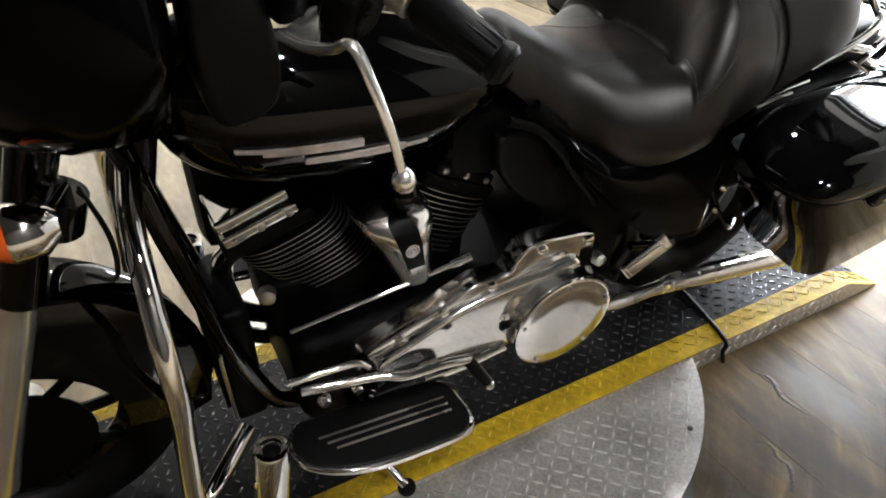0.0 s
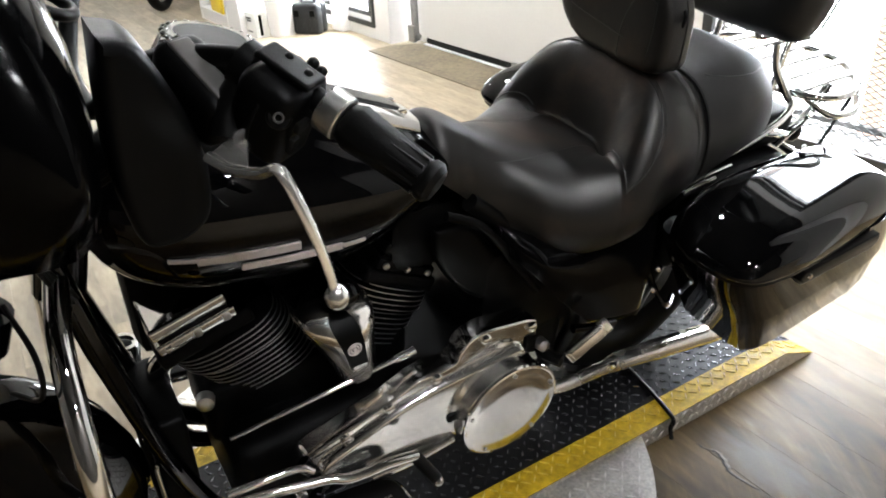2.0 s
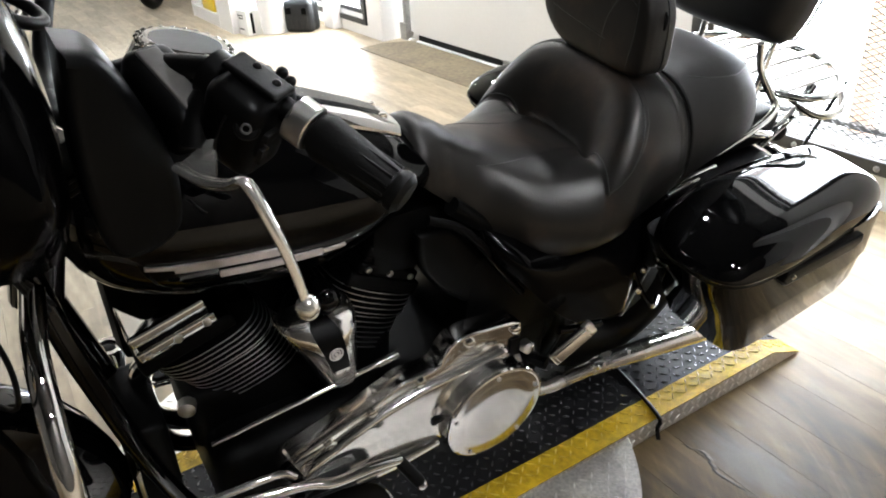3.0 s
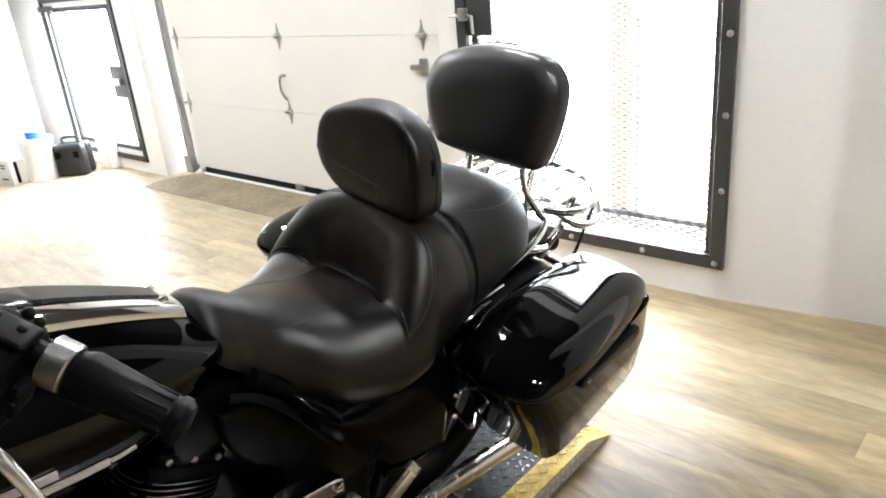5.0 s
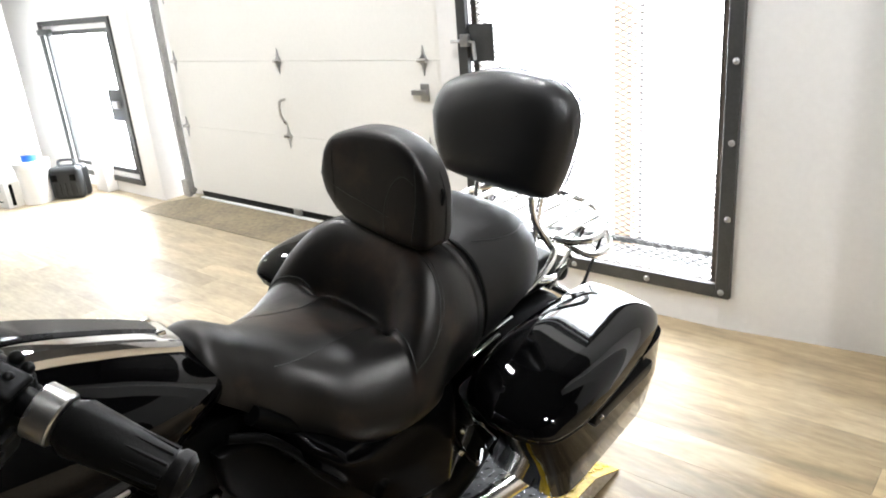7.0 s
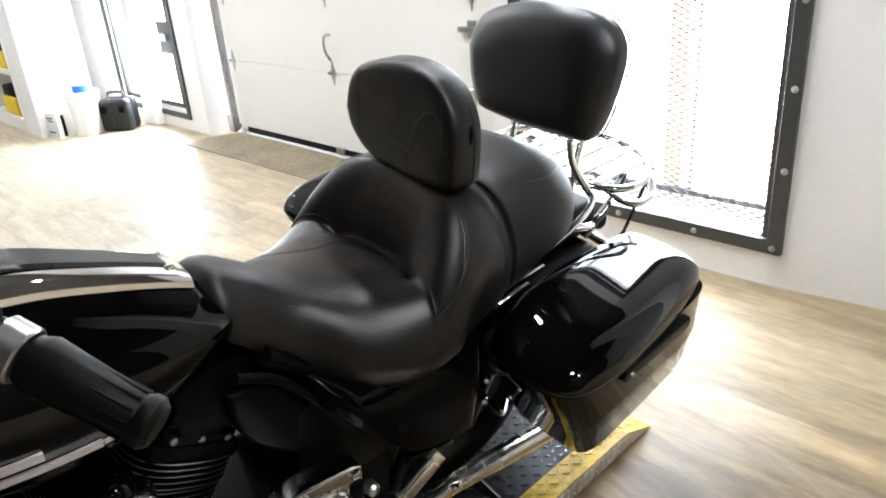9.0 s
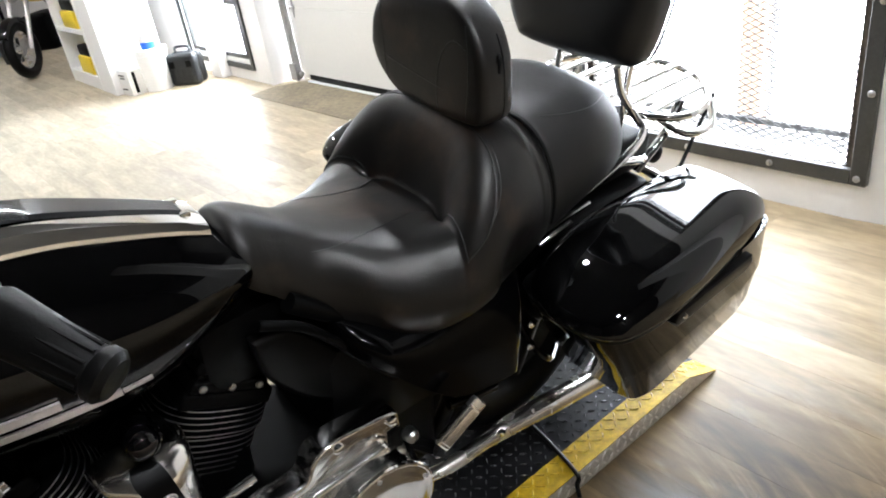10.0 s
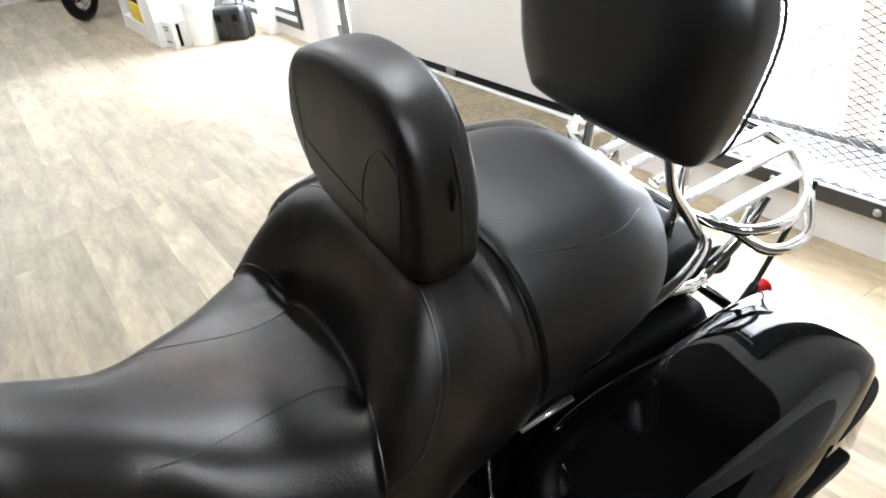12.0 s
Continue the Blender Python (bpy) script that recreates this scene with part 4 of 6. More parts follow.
# saddlebags
def saddlebag(mirror):
    bag = new("saddlebag")
    bag.parent = bike
    fix = mirrored if mirror else (lambda b: b)

    def ring(z, inner, outer, front, rear, n=40, power=7.0, tilt=0.02):
        cx, cy, rx, ry = (inner + outer) / 2, (front + rear) / 2, (outer - inner) / 2, (rear - front) / 2
        pts = []
        for k in range(n):
            t = 2 * math.pi * (k + 0.5) / n
            c, s = math.cos(t), math.sin(t)
            px, py = math.copysign(abs(c) ** (2 / power), c), math.copysign(abs(s) ** (2 / power), s)
            x = cx + rx * px
            # the tail narrows towards the back, the nose slants
            x -= 0.030 * max(0, py - 0.45) * (px > -0.2) * (1 + px) * 0.5
            pts.append(Vector((x, cy + ry * py, z + tilt * (py - 0.2))))
        return pts

    bodyr = [ring(0.372, 0.22, 0.386, 0.955, 1.362, power=4, tilt=0.032), ring(0.377, 0.21, 0.412, 0.935, 1.388, power=5, tilt=0.032), ring(0.40, 0.205, 0.432, 0.905, 1.402, tilt=0.032), ring(0.50, 0.20, 0.440, 0.838, 1.398, tilt=0.016), ring(0.502, 0.20, 0.444, 0.835, 1.396, tilt=0.016), ring(0.600, 0.20, 0.444, 0.768, 1.382, tilt=0.0), ring(0.646, 0.203, 0.446, 0.738, 1.376, tilt=-0.012)]
    part("bag_body", fix(skin(bmesh.new(), bodyr)), gloss_black, bag)
    # lid: bluff rounded nose, nearly flat top, outer shoulder falling to the rim
    plan = spline([(0.330, 0.716, 0), (0.405, 0.722, 0), (0.448, 0.745, 0), (0.470, 0.790, 0), (0.477, 0.90, 0), (0.462, 1.08, 0), (0.436, 1.24, 0), (0.412, 1.335, 0), (0.385, 1.372, 0), (0.30, 1.382, 0), (0.225, 1.365, 0), (0.203, 1.32, 0), (0.200, 1.10, 0), (0.202, 0.92, 0), (0.215, 0.82, 0), (0.252, 0.752, 0), (0.330, 0.716, 0)], 6)[:-1]
    rim_z = lambda p: 0.672 - 0.022 * max(0.0, (p.y - 1.0) / 0.38) ** 1.5
    top = lambda p: curve_at([(0.72, 0.730), (0.80, 0.740), (0.90, 0.748), (1.05, 0.752), (1.20, 0.748), (1.30, 0.738), (1.38, 0.722)], p.y) - 0.06 * max(0, p.x - 0.27)
    hub = Vector((0.315, 1.05, 0))
    shrink = lambda s: [hub + (p - hub) * s for p in plan]
    part("bag_gasket", fix(skin(bmesh.new(), [[Vector((p.x, p.y, rim_z(p) + h)) for p in shrink(0.985)] for h in (-0.024, -0.012)])), rubber, bag)
    lid = [[Vector((p.x, p.y, rim_z(p) - h)) for p in shrink(s)] for s, h in ((0.975, 0.012), (1.004, 0.012), (1.010, 0.008), (1.008, 0.003))]
    for s in (0.998, 0.985, 0.965, 0.94, 0.90, 0.85, 0.79, 0.72, 0.64, 0.55, 0.45, 0.34, 0.22, 0.10, 0.02):
        f = (1 - s ** 6.0) ** 0.60
        lid.append([Vector((p.x, p.y, rim_z(p) + (top(p) - rim_z(p)) * f)) for p in shrink(s)])
    part("bag_lid", fix(skin(bmesh.new(), lid)), gloss_black, bag, angle=80)
    latch = plate([(0.94, 0.590), (1.19, 0.595), (1.215, 0.612), (1.205, 0.636), (0.93, 0.632), (0.92, 0.610)], 0.020, lambda a, b, h: (0.449 + h + 0.05 * (b - 0.60) - 0.02 * max(0, a - 1.05), a, b), 0.007)
    part("latch_handle", fix(latch), satin_black, bag, "black latch handle")
    part("lock", fix(lathe([(0, 0.007), (0.004, 0.006)], (0.469, 0.955, 0.611), (1, 0, 0), 14)), dull_chrome, bag)
    hinge = tube([(0.225, 0.87, 0.712), (0.224, 0.92, 0.722), (0.222, 0.97, 0.730)], 0.004, 8)
    part("lid_trim", fix(hinge), chrome, bag)
    return bag


saddlebag(False)
right_bag = saddlebag(True)
right_bag.location = (-0.02, 0.0, 0.035)

# fuel tank
TANK = [(-0.345, 0.03, 0.90, 0.05), (-0.33, 0.075, 0.91, 0.085), (-0.29, 0.115, 0.905, 0.115), (-0.22, 0.145, 0.90, 0.142), (-0.12, 0.160, 0.893, 0.152), (0.0, 0.162, 0.876, 0.150), (0.10, 0.152, 0.868, 0.124), (0.18, 0.134, 0.872, 0.088), (0.24, 0.112, 0.872, 0.060), (0.29, 0.085, 0.868, 0.040), (0.335, 0.045, 0.862, 0.020)]
tb = bmesh.new()
rows = []
for k in range(60):
    y = -0.345 + 0.68 * k / 59
    hw = curve_at([(a, b) for a, b, c, d in TANK], y)
    cz = curve_at([(a, c) for a, b, c, d in TANK], y)
    hh = curve_at([(a, d) for a, b, c, d in TANK], y)
    ring = []
    for j in range(40):
        t = 2 * math.pi * j / 40
        c, s = math.cos(t), math.sin(t)
        x = hw * math.copysign(abs(c) ** 0.75, c)
        z = cz + hh * (math.copysign(abs(s) ** 0.85, s))
        x *= 1.0 - 0.30 * max(0, s) ** 1.5
        ring.append(Vector((x, y, z)))
    rows.append(ring)
tank = part("fuel_tank", skin(tb, rows), gloss_black, bike, "glossy black fuel tank", angle=60)
cons = bmesh.new()
rows = []
for k in range(24):
    y = -0.24 + 0.47 * k / 23
    z = curve_at([(a, c + d) for a, b, c, d in TANK], y) + 0.006
    w = 0.070 - 0.022 * k / 23
    up = 0.012 + 0.012 * (1 - k / 23)
    rows.append([Vector((x * w, y, z + h * up)) for x, h in ((-1.04, -0.9), (-1.0, -0.1), (-0.93, 0.55), (-0.7, 0.85), (-0.3, 1.0), (0.3, 1.0), (0.7, 0.85), (0.93, 0.55), (1.0, -0.1), (1.04, -0.9), (0, -1.0))])
console = part("console", skin(cons, rows), chrome, tank, "chrome tank console")
door = bmesh.new()
rows = []
for k in range(16):
    y = -0.11 + 0.315 * k / 15
    z = curve_at([(a, c + d) for a, b, c, d in TANK], y) + 0.012 + 0.020 * (1 - k / 30)
    w = 0.040 - 0.018 * k / 15
    rows.append([Vector((x * w, y, z + h)) for x, h in ((-1, -0.004), (-0.8, 0.0015), (0.8, 0.0015), (1, -0.004))])
inset = part("console_door", skin(door, rows), console_grey, console, "dark grey console inset")
for x in (0.024, -0.024):
    part("clip", box(x - 0.006, x + 0.006, 0.198, 0.214, curve_at([(a, c + d) for a, b, c, d in TANK], 0.206) + 0.012, curve_at([(a, c + d) for a, b, c, d in TANK], 0.206) + 0.0235, 0.003), chrome, inset)
gauge = part("gauge_dome", lathe([(-0.06, 0.078), (0.0, 0.082), (0.05, 0.080), (0.075, 0.070), (0.086, 0.058), (0.084, 0.052)], (0, -0.125, 1.065), (0, 0.25, 1), 40), chrome, console, "chrome instrument housing on the tank")
part("gauge_face", lathe([(0.078, 0.053), (0.0845, 0.052)], (0, -0.125, 1.065), (0, 0.25, 1), 40), satin_black, gauge)
gu, gv = frame_of(Vector((0, 0.25, 1)))
for k in range(24):
    a = 2 * math.pi * k / 24
    part("bezel_bead", ball(Vector((0, -0.125, 1.065)) + Vector((0, 0.25, 1)).normalized() * 0.080 + (math.cos(a) * gu + math.sin(a) * gv) * 0.066, 0.0055, seg=8), chrome, gauge)


def tank_side(y, z):
    hw = curve_at([(a, b) for a, b, c, d in TANK], y)
    cz = curve_at([(a, c) for a, b, c, d in TANK], y)
    hh = curve_at([(a, d) for a, b, c, d in TANK], y)
    s = max(-0.99, min(0.99, (z - cz) / hh))
    s = math.copysign(abs(s) ** (1 / 0.85), s)
    x = hw * (1 - s * s) ** 0.375
    return x * (1.0 - 0.30 * max(0, s) ** 1.5)


# tank badge: plain bars in place of the maker's name
badge = new("tank_badge")
badge.parent = tank
BL = lambda y: 0.868 - 0.085 * (y + 0.24)


def badge_bar(y0, y1, z0, z1):
    b = bmesh.new()
    rings = []
    for k in range(5):
        y = y0 + (y1 - y0) * k / 4
        rings.append([Vector((tank_side(y, BL(y) + z) + h, y, BL(y) + z)) for z, h in ((z0, 0.001), (z0, 0.006), (z1, 0.006), (z1, 0.001))])
    part("badge_bar", skin(b, rings), badge_silver, badge, smooth=False)


badge_bar(-0.252, -0.212, 0.001, 0.007)
for y0, y1, z0, z1 in ((-0.213, -0.056, -0.006, 0.008), (-0.150, 0.018, -0.029, -0.016)):
    badge_bar(y0, y1, z0, z1)
badge_bar(0.020, 0.062, -0.026, -0.020)

# side cover, frame cover and electrics below the seat
def side_panel(outline, x, thick, mat, name, bevel=0.012, tilt=0.0):
    p = plate([(c[0], c[1]) for c in spline([(a, b, 0) for a, b in outline] + [(*outline[0], 0)], 4)[:-1]], thick, lambda a, b, h: (x + h + tilt * (b - 0.6), a, b), bevel)
    return part(name, p, mat, bike)


COVER_TOP = [(0.36, 0.735), (0.45, 0.705), (0.56, 0.690), (0.66, 0.700), (0.74, 0.725), (0.81, 0.715)]
COVER_LOW = [(0.36, 0.690), (0.42, 0.63), (0.50, 0.535), (0.58, 0.46), (0.68, 0.425), (0.76, 0.42), (0.81, 0.46)]
rows = []
for k in range(31):
    y = 0.36 + 0.45 * k / 30
    z0, z1 = curve_at(COVER_LOW, y), curve_at(COVER_TOP, y)
    end = min(1.0, k / 4, (30 - k) / 4) ** 0.5
    face = [Vector((0.135 + 0.030 * end + 0.060 * end * math.sin(math.pi * (0.40 + 0.57 * (q / 16) ** 1.7)), y, z0 + (z1 - z0) * q / 16)) for q in range(17)]
    rows.append(face + [Vector((0.128, p.y, p.z)) for p in reversed(face)])
part("side_cover", skin(bmesh.new(), rows), fairing_black, bike, "glossy black side cover under the seat", angle=60)
part("side_cover_bolt", lathe([(0, 0.008), (0.006, 0.007), (0.008, 0.004)], (0.196, 0.47, 0.60), (1, 0, 0.2), 12), dull_chrome, bike)
side_panel([(0.222, 0.762), (0.300, 0.750), (0.385, 0.645), (0.458, 0.525), (0.415, 0.505), (0.305, 0.578), (0.236, 0.672)], 0.108, 0.026, satin_black, "knee_cover", 0.012)
part("seat_rail", tube([(0.14, 0.235, 0.800), (0.152, 0.30, 0.768), (0.158, 0.36, 0.700), (0.160, 0.41, 0.625), (0.158, 0.47, 0.545)], 0.009, 12), wrinkle_black, bike)
for y0, z0, y1, z1 in ((0.62, 0.425, 0.76, 0.405), (0.60, 0.375, 0.74, 0.335)):
    part("swingarm_link", tube([(0.165, y0, z0), (0.172, (y0 + y1) / 2, (z0 + z1) / 2 + 0.004), (0.165, y1, z1)], 0.011, 10), gloss_black, bike)
part("rear_brake_line", tube([(0.17, 0.80, 0.50), (0.20, 0.83, 0.42), (0.205, 0.88, 0.36), (0.17, 0.94, 0.34)], 0.007, 8), gloss_black, bike)
for z in (0.50, 0.435):
    part("shock_bolt", lathe([(0, 0.010), (0.006, 0.009), (0.009, 0.005)], (0.196, 0.815, z), (1, -0.2, 0.2), 12), chrome, bike)
part("frame_tube", tube([(0.12, 0.30, 0.80), (0.13, 0.50, 0.62), (0.14, 0.62, 0.40), (0.12, 0.60, 0.25)], 0.018, 12), satin_black, bike)
part("battery_box", box(-0.14, 0.14, 0.34, 0.74, 0.38, 0.66, 0.03), satin_black, bike)
part("shock", rod((0.15, 0.80, 0.34), (0.15, 0.92, 0.60), 0.028), satin_black, bike)
part("heat_tag", box(0.075, 0.078, 0.205, 0.245, 0.655, 0.68), badge_silver, bike)

# engine
part("crankcase", box(-0.13, 0.17, -0.22, 0.36, 0.17, 0.42, 0.05, 4), wrinkle_black, bike)
part("gearbox", box(-0.13, 0.14, 0.34, 0.60, 0.20, 0.46, 0.05, 4), wrinkle_black, bike)


def cylinder(foot, head, name, shell, lean, cap, n):
    c = new(name)
    c.parent = bike
    a, b = Vector(foot), Vector(head)
    d = Vector((0, math.sin(radians(lean)), math.cos(radians(lean))))
    part("barrel", rod(a - d * 0.10, b, 0.056, 20), wrinkle_black, c)
    side_v = Vector((1, 0, 0))
    fore = d.cross(side_v).normalized()
    for k in range(n):
        q = a + (b - a) * (k + 0.5) / n
        hw = 0.078 + 0.006 * (k > n * 0.55)
        ring = []
        for j in range(36):
            t = 2 * math.pi * j / 36
            ct, st = math.cos(t), math.sin(t)
            ring.append((math.copysign(abs(ct) ** 0.7, ct) * hw, math.copysign(abs(st) ** 0.7, st) * (hw + 0.024)))
        fin = skin(bmesh.new(), [[q + side_v * u * s + fore * v * s + d * h for u, v in ring] for s, h in ((0.97, -0.0022), (1, -0.0012), (1, 0.0012), (0.97, 0.0022))])
        part("fin", fin, wrinkle_black, c)
        edge = [[q + side_v * u * s + fore * v * s + d * h for u, v in ring] for s, h in ((0.995, -0.0013), (1.006, -0.0009), (1.006, 0.0009), (0.995, 0.0013))]
        part("fin_edge", skin(bmesh.new(), edge, caps=False), steel_edge, c)
    top = Vector(cap)
    m = Matrix((side_v, fore, d)).transposed().to_4x4()
    m.translation = top
    for nm, bounds, bev, mat in (("head", (-0.080, 0.076, -0.088, 0.088, -0.012, 0.022), 0.008, wrinkle_black), ("rocker_base", (-0.082, 0.080, -0.078, 0.066, 0.024, 0.048), 0.006, shell),
                                 ("rocker_seam", (-0.074, 0.072, -0.070, 0.058, 0.048, 0.058), 0.003, wrinkle_black), ("rocker_cover", (-0.080, 0.078, -0.076, 0.062, 0.058, 0.084), 0.008, shell)):
        rb = box(*bounds, bev, 3)
        bmesh.ops.transform(rb, matrix=m, verts=rb.verts)
        part(nm, rb, mat, c)
    for v in (-0.060, -0.006, 0.048):
        bolt = lathe([(0, 0.007), (0.004, 0.007), (0.006, 0.004)], (0.080, v, 0.036), (1, 0, 0), 10)
        bmesh.ops.transform(bolt, matrix=m, verts=bolt.verts)
        part("rocker_bolt", bolt, dull_chrome, c)
    return c


cylinder((0.0, -0.088, 0.490), (0.0, -0.176, 0.632), "front_cylinder", chrome, -16, (0.0, -0.206, 0.639), 13)
cylinder((0.0, 0.112, 0.480), (0.0, 0.175, 0.615), "rear_cylinder", wrinkle_black, 29, (0.0, 0.177, 0.6185), 12)
part("head_bolt", lathe([(0, 0.017), (0.02, 0.016), (0.026, 0.008)], (0.09, -0.235, 0.525), (1, -0.3, 0.1), 20), dull_chrome, bike)
part("intake", ball((0.05, 0.03, 0.60), 0.06), wrinkle_black, bike)

part("backbone", box(-0.11, -0.02, -0.31, 0.32, 0.56, 0.80, 0.03), wrinkle_black, bike)
part("cylinder_base", box(-0.10, 0.075, -0.235, 0.20, 0.36, 0.515, 0.03, 3), wrinkle_black, bike)
part("air_cleaner", lathe([(0, 0.10), (0.02, 0.115), (0.08, 0.115), (0.10, 0.10), (0.105, 0.06)], (-0.10, 0.03, 0.60), (-1, 0, 0), 32), wrinkle_black, bike, "black round air cleaner")
part("nose_bracket", box(-0.06, 0.085, 0.15, 0.46, 0.64, 0.790, 0.03), wrinkle_black, bike)
part("cam_cover", box(-0.20, -0.12, -0.16, 0.22, 0.20, 0.50, 0.03), wrinkle_black, bike)

# horn with its chrome cover
horn = new("horn")
horn.parent = bike
HORN_W = [(0.470, 0.036), (0.482, 0.041), (0.52, 0.046), (0.56, 0.053), (0.60, 0.062), (0.635, 0.071), (0.656, 0.075), (0.668, 0.066), (0.676, 0.036)]
HORN_D = [(0.470, 0.030), (0.482, 0.052), (0.53, 0.068), (0.60, 0.078), (0.64, 0.074), (0.668, 0.050), (0.676, 0.034)]


def horn_skin(z, a):
    """The horn cover's face: a from -1 at its front edge to 1 at its rear edge."""
    fall = max(0.0, abs(a) - 0.34) / 0.66
    return Vector((0.110 + curve_at(HORN_D, z) * (1 - 0.42 * fall ** 1.15 - 0.5 * fall ** 12), 0.022 + 0.22 * (0.60 - z) + curve_at(HORN_W, z) * a, z))


bm, rows = bmesh.new(), []
for k in range(26):
    z = 0.470 + 0.206 * k / 25
    front = [horn_skin(z, math.sin(math.pi / 2 * (-1 + 2 * q / 24))) for q in range(25)]
    rows.append(front + [Vector((0.100, p.y, p.z)) for p in reversed(front)])
part("horn_cover", skin(bm, rows), buffed_case, horn, "chrome teardrop horn cover", angle=50)
rows = []
for k in range(18):
    z = 0.562 + 0.110 * k / 17
    face = [horn_skin(z, a) + Vector((0.0035, 0, 0)) for a in (-0.36 + 0.66 * q / 8 for q in range(9))]
    rows.append(face + [p - Vector((0.012, 0, 0)) for p in reversed(face)])
part("horn_band", skin(bmesh.new(), rows), satin_black, horn)
ec = horn_skin(0.612, -0.03) + Vector((0.0045, 0, 0))
for r in (0.0125, 0.0075):
    part("horn_emblem", torus(ec, (1, 0.02, 0.03), r, 0.0018, seg=24, small=6), badge_silver, horn)
part("horn_emblem", lathe([(0, 0.004), (0.002, 0.003)], ec, (1, 0, 0), 12), badge_silver, horn)
part("horn_mount", tube([(0.05, 0.03, 0.66), (0.11, 0.03, 0.705), (0.15, 0.03, 0.70)], 0.02, 10), gloss_black, horn)
part("horn_boss", ball((0.165, 0.015, 0.725), 0.028), gloss_black, horn)

# primary cover with the round clutch cover
prim = new("primary_cover")
prim.parent = bike
def case_plate(name, outline, x0, thick, bevel, mat, label=""):
    line = [(p.x, p.y) for p in spline([(a, b, 0) for a, b in outline] + [(*outline[0], 0)], 5)[:-1]]
    return part(name, plate(line, thick, lambda a, b, h: (x0 + h, a, b), bevel), mat, prim, label, angle=60)


case_plate("case_flange", [(-0.115, 0.36), (-0.10, 0.395), (-0.03, 0.42), (0.06, 0.447), (0.103, 0.464), (0.149, 0.482), (0.200, 0.480), (0.232, 0.486), (0.246, 0.512), (0.266, 0.534), (0.304, 0.540), (0.356, 0.533), (0.425, 0.520), (0.437, 0.500), (0.44, 0.45), (0.45, 0.36), (0.44, 0.29), (0.37, 0.24), (0.26, 0.26), (0.17, 0.30), (0.02, 0.315), (-0.08, 0.32)], 0.165, 0.048, 0.006, buffed_case)
case_plate("primary_case", [(-0.092, 0.345), (-0.066, 0.377), (-0.008, 0.402), (0.038, 0.421), (0.10, 0.441), (0.177, 0.456), (0.267, 0.463), (0.335, 0.464), (0.392, 0.468), (0.404, 0.448), (0.425, 0.415), (0.455, 0.36), (0.44, 0.29), (0.37, 0.232), (0.275, 0.230), (0.214, 0.288), (0.17, 0.284), (0.07, 0.280), (-0.03, 0.30), (-0.08, 0.322)], 0.19, 0.040, 0.013, buffed_case, "polished chrome primary case")
DC = (0.347, 0.333)
part("clutch_boss", lathe([(0.20, 0.130), (0.235, 0.124), (0.256, 0.119)], (0, *DC), (1, 0, 0), 56), polished_case, prim)
derby = part("clutch_cover", lathe([(0.256, 0.120), (0.266, 0.120), (0.269, 0.114), (0.2685, 0.105), (0.271, 0.101), (0.273, 0.07), (0.274, 0.03), (0.2742, 0.002)], (0, *DC), (1, 0, 0), 64), polished_case, prim, "round chrome clutch cover")
for k in range(5):
    a = radians(72 * k + 20)
    part("cover_bolt", lathe([(0, 0.0055), (0.003, 0.0045)], (0.2685, DC[0] + 0.109 * math.cos(a), DC[1] + 0.109 * math.sin(a)), (1, 0, 0), 10), dull_chrome, derby)
for y, z in ((0.300, 0.522), (0.418, 0.505), (0.185, 0.468), (0.075, 0.443), (-0.02, 0.412), (-0.095, 0.37)):
    part("case_bolt", lathe([(0, 0.0115), (0.008, 0.011), (0.011, 0.007)], (0.2125, y, z), (1, 0, 0), 14), chrome, prim)
part("cover_rim", torus((0.2635, *DC), (1, 0, 0), 0.1185, 0.0055, seg=64, small=8), chrome, derby)
part("case_notch", box(0.2132, 0.218, 0.408, 0.436, 0.418, 0.478, 0.003), wrinkle_black, prim)
# small black piece in place of a dark reflection on the polished case
part("dark_reflection", box(0.2302, 0.233, 0.205, 0.226, 0.340, 0.360, 0.004), wrinkle_black, prim)

# shift linkage, floorboards, pegs, stand
part("shift_rod", tube([(0.255, -0.26, 0.455), (0.262, -0.14, 0.452), (0.27, -0.11, 0.435)], 0.0075, 10), chrome, bike)
part("shift_lever", tube([(0.262, -0.24, 0.43), (0.285, -0.10, 0.42), (0.30, -0.05, 0.41), (0.30, 0.03, 0.40), (0.30, 0.09, 0.385)], 0.010, 10), chrome, bike)
part("shift_peg", rod((0.295, 0.085, 0.385), (0.335, 0.115, 0.335), 0.013), rubber, bike)
part("shift_peg_tip", ball((0.338, 0.117, 0.331), 0.011), chrome, bike)
part("shift_arm", tube([(0.25, -0.12, 0.45), (0.27, -0.10, 0.40), (0.26, -0.11, 0.33)], 0.012, 8), gloss_black, bike)
for y in (-0.20, -0.135, -0.09):
    part("linkage_bolt", lathe([(0, 0.014), (0.012, 0.012), (0.016, 0.008)], (0.262, y, 0.385), (1, 0, 0), 14), chrome, bike)
part("clutch_rod", rod((0.16, -0.22, 0.475), (0.165, 0.14, 0.515), 0.005), chrome, bike)
part("clutch_rod_end", rod((0.164, 0.115, 0.512), (0.165, 0.16, 0.518), 0.009), chrome, bike)


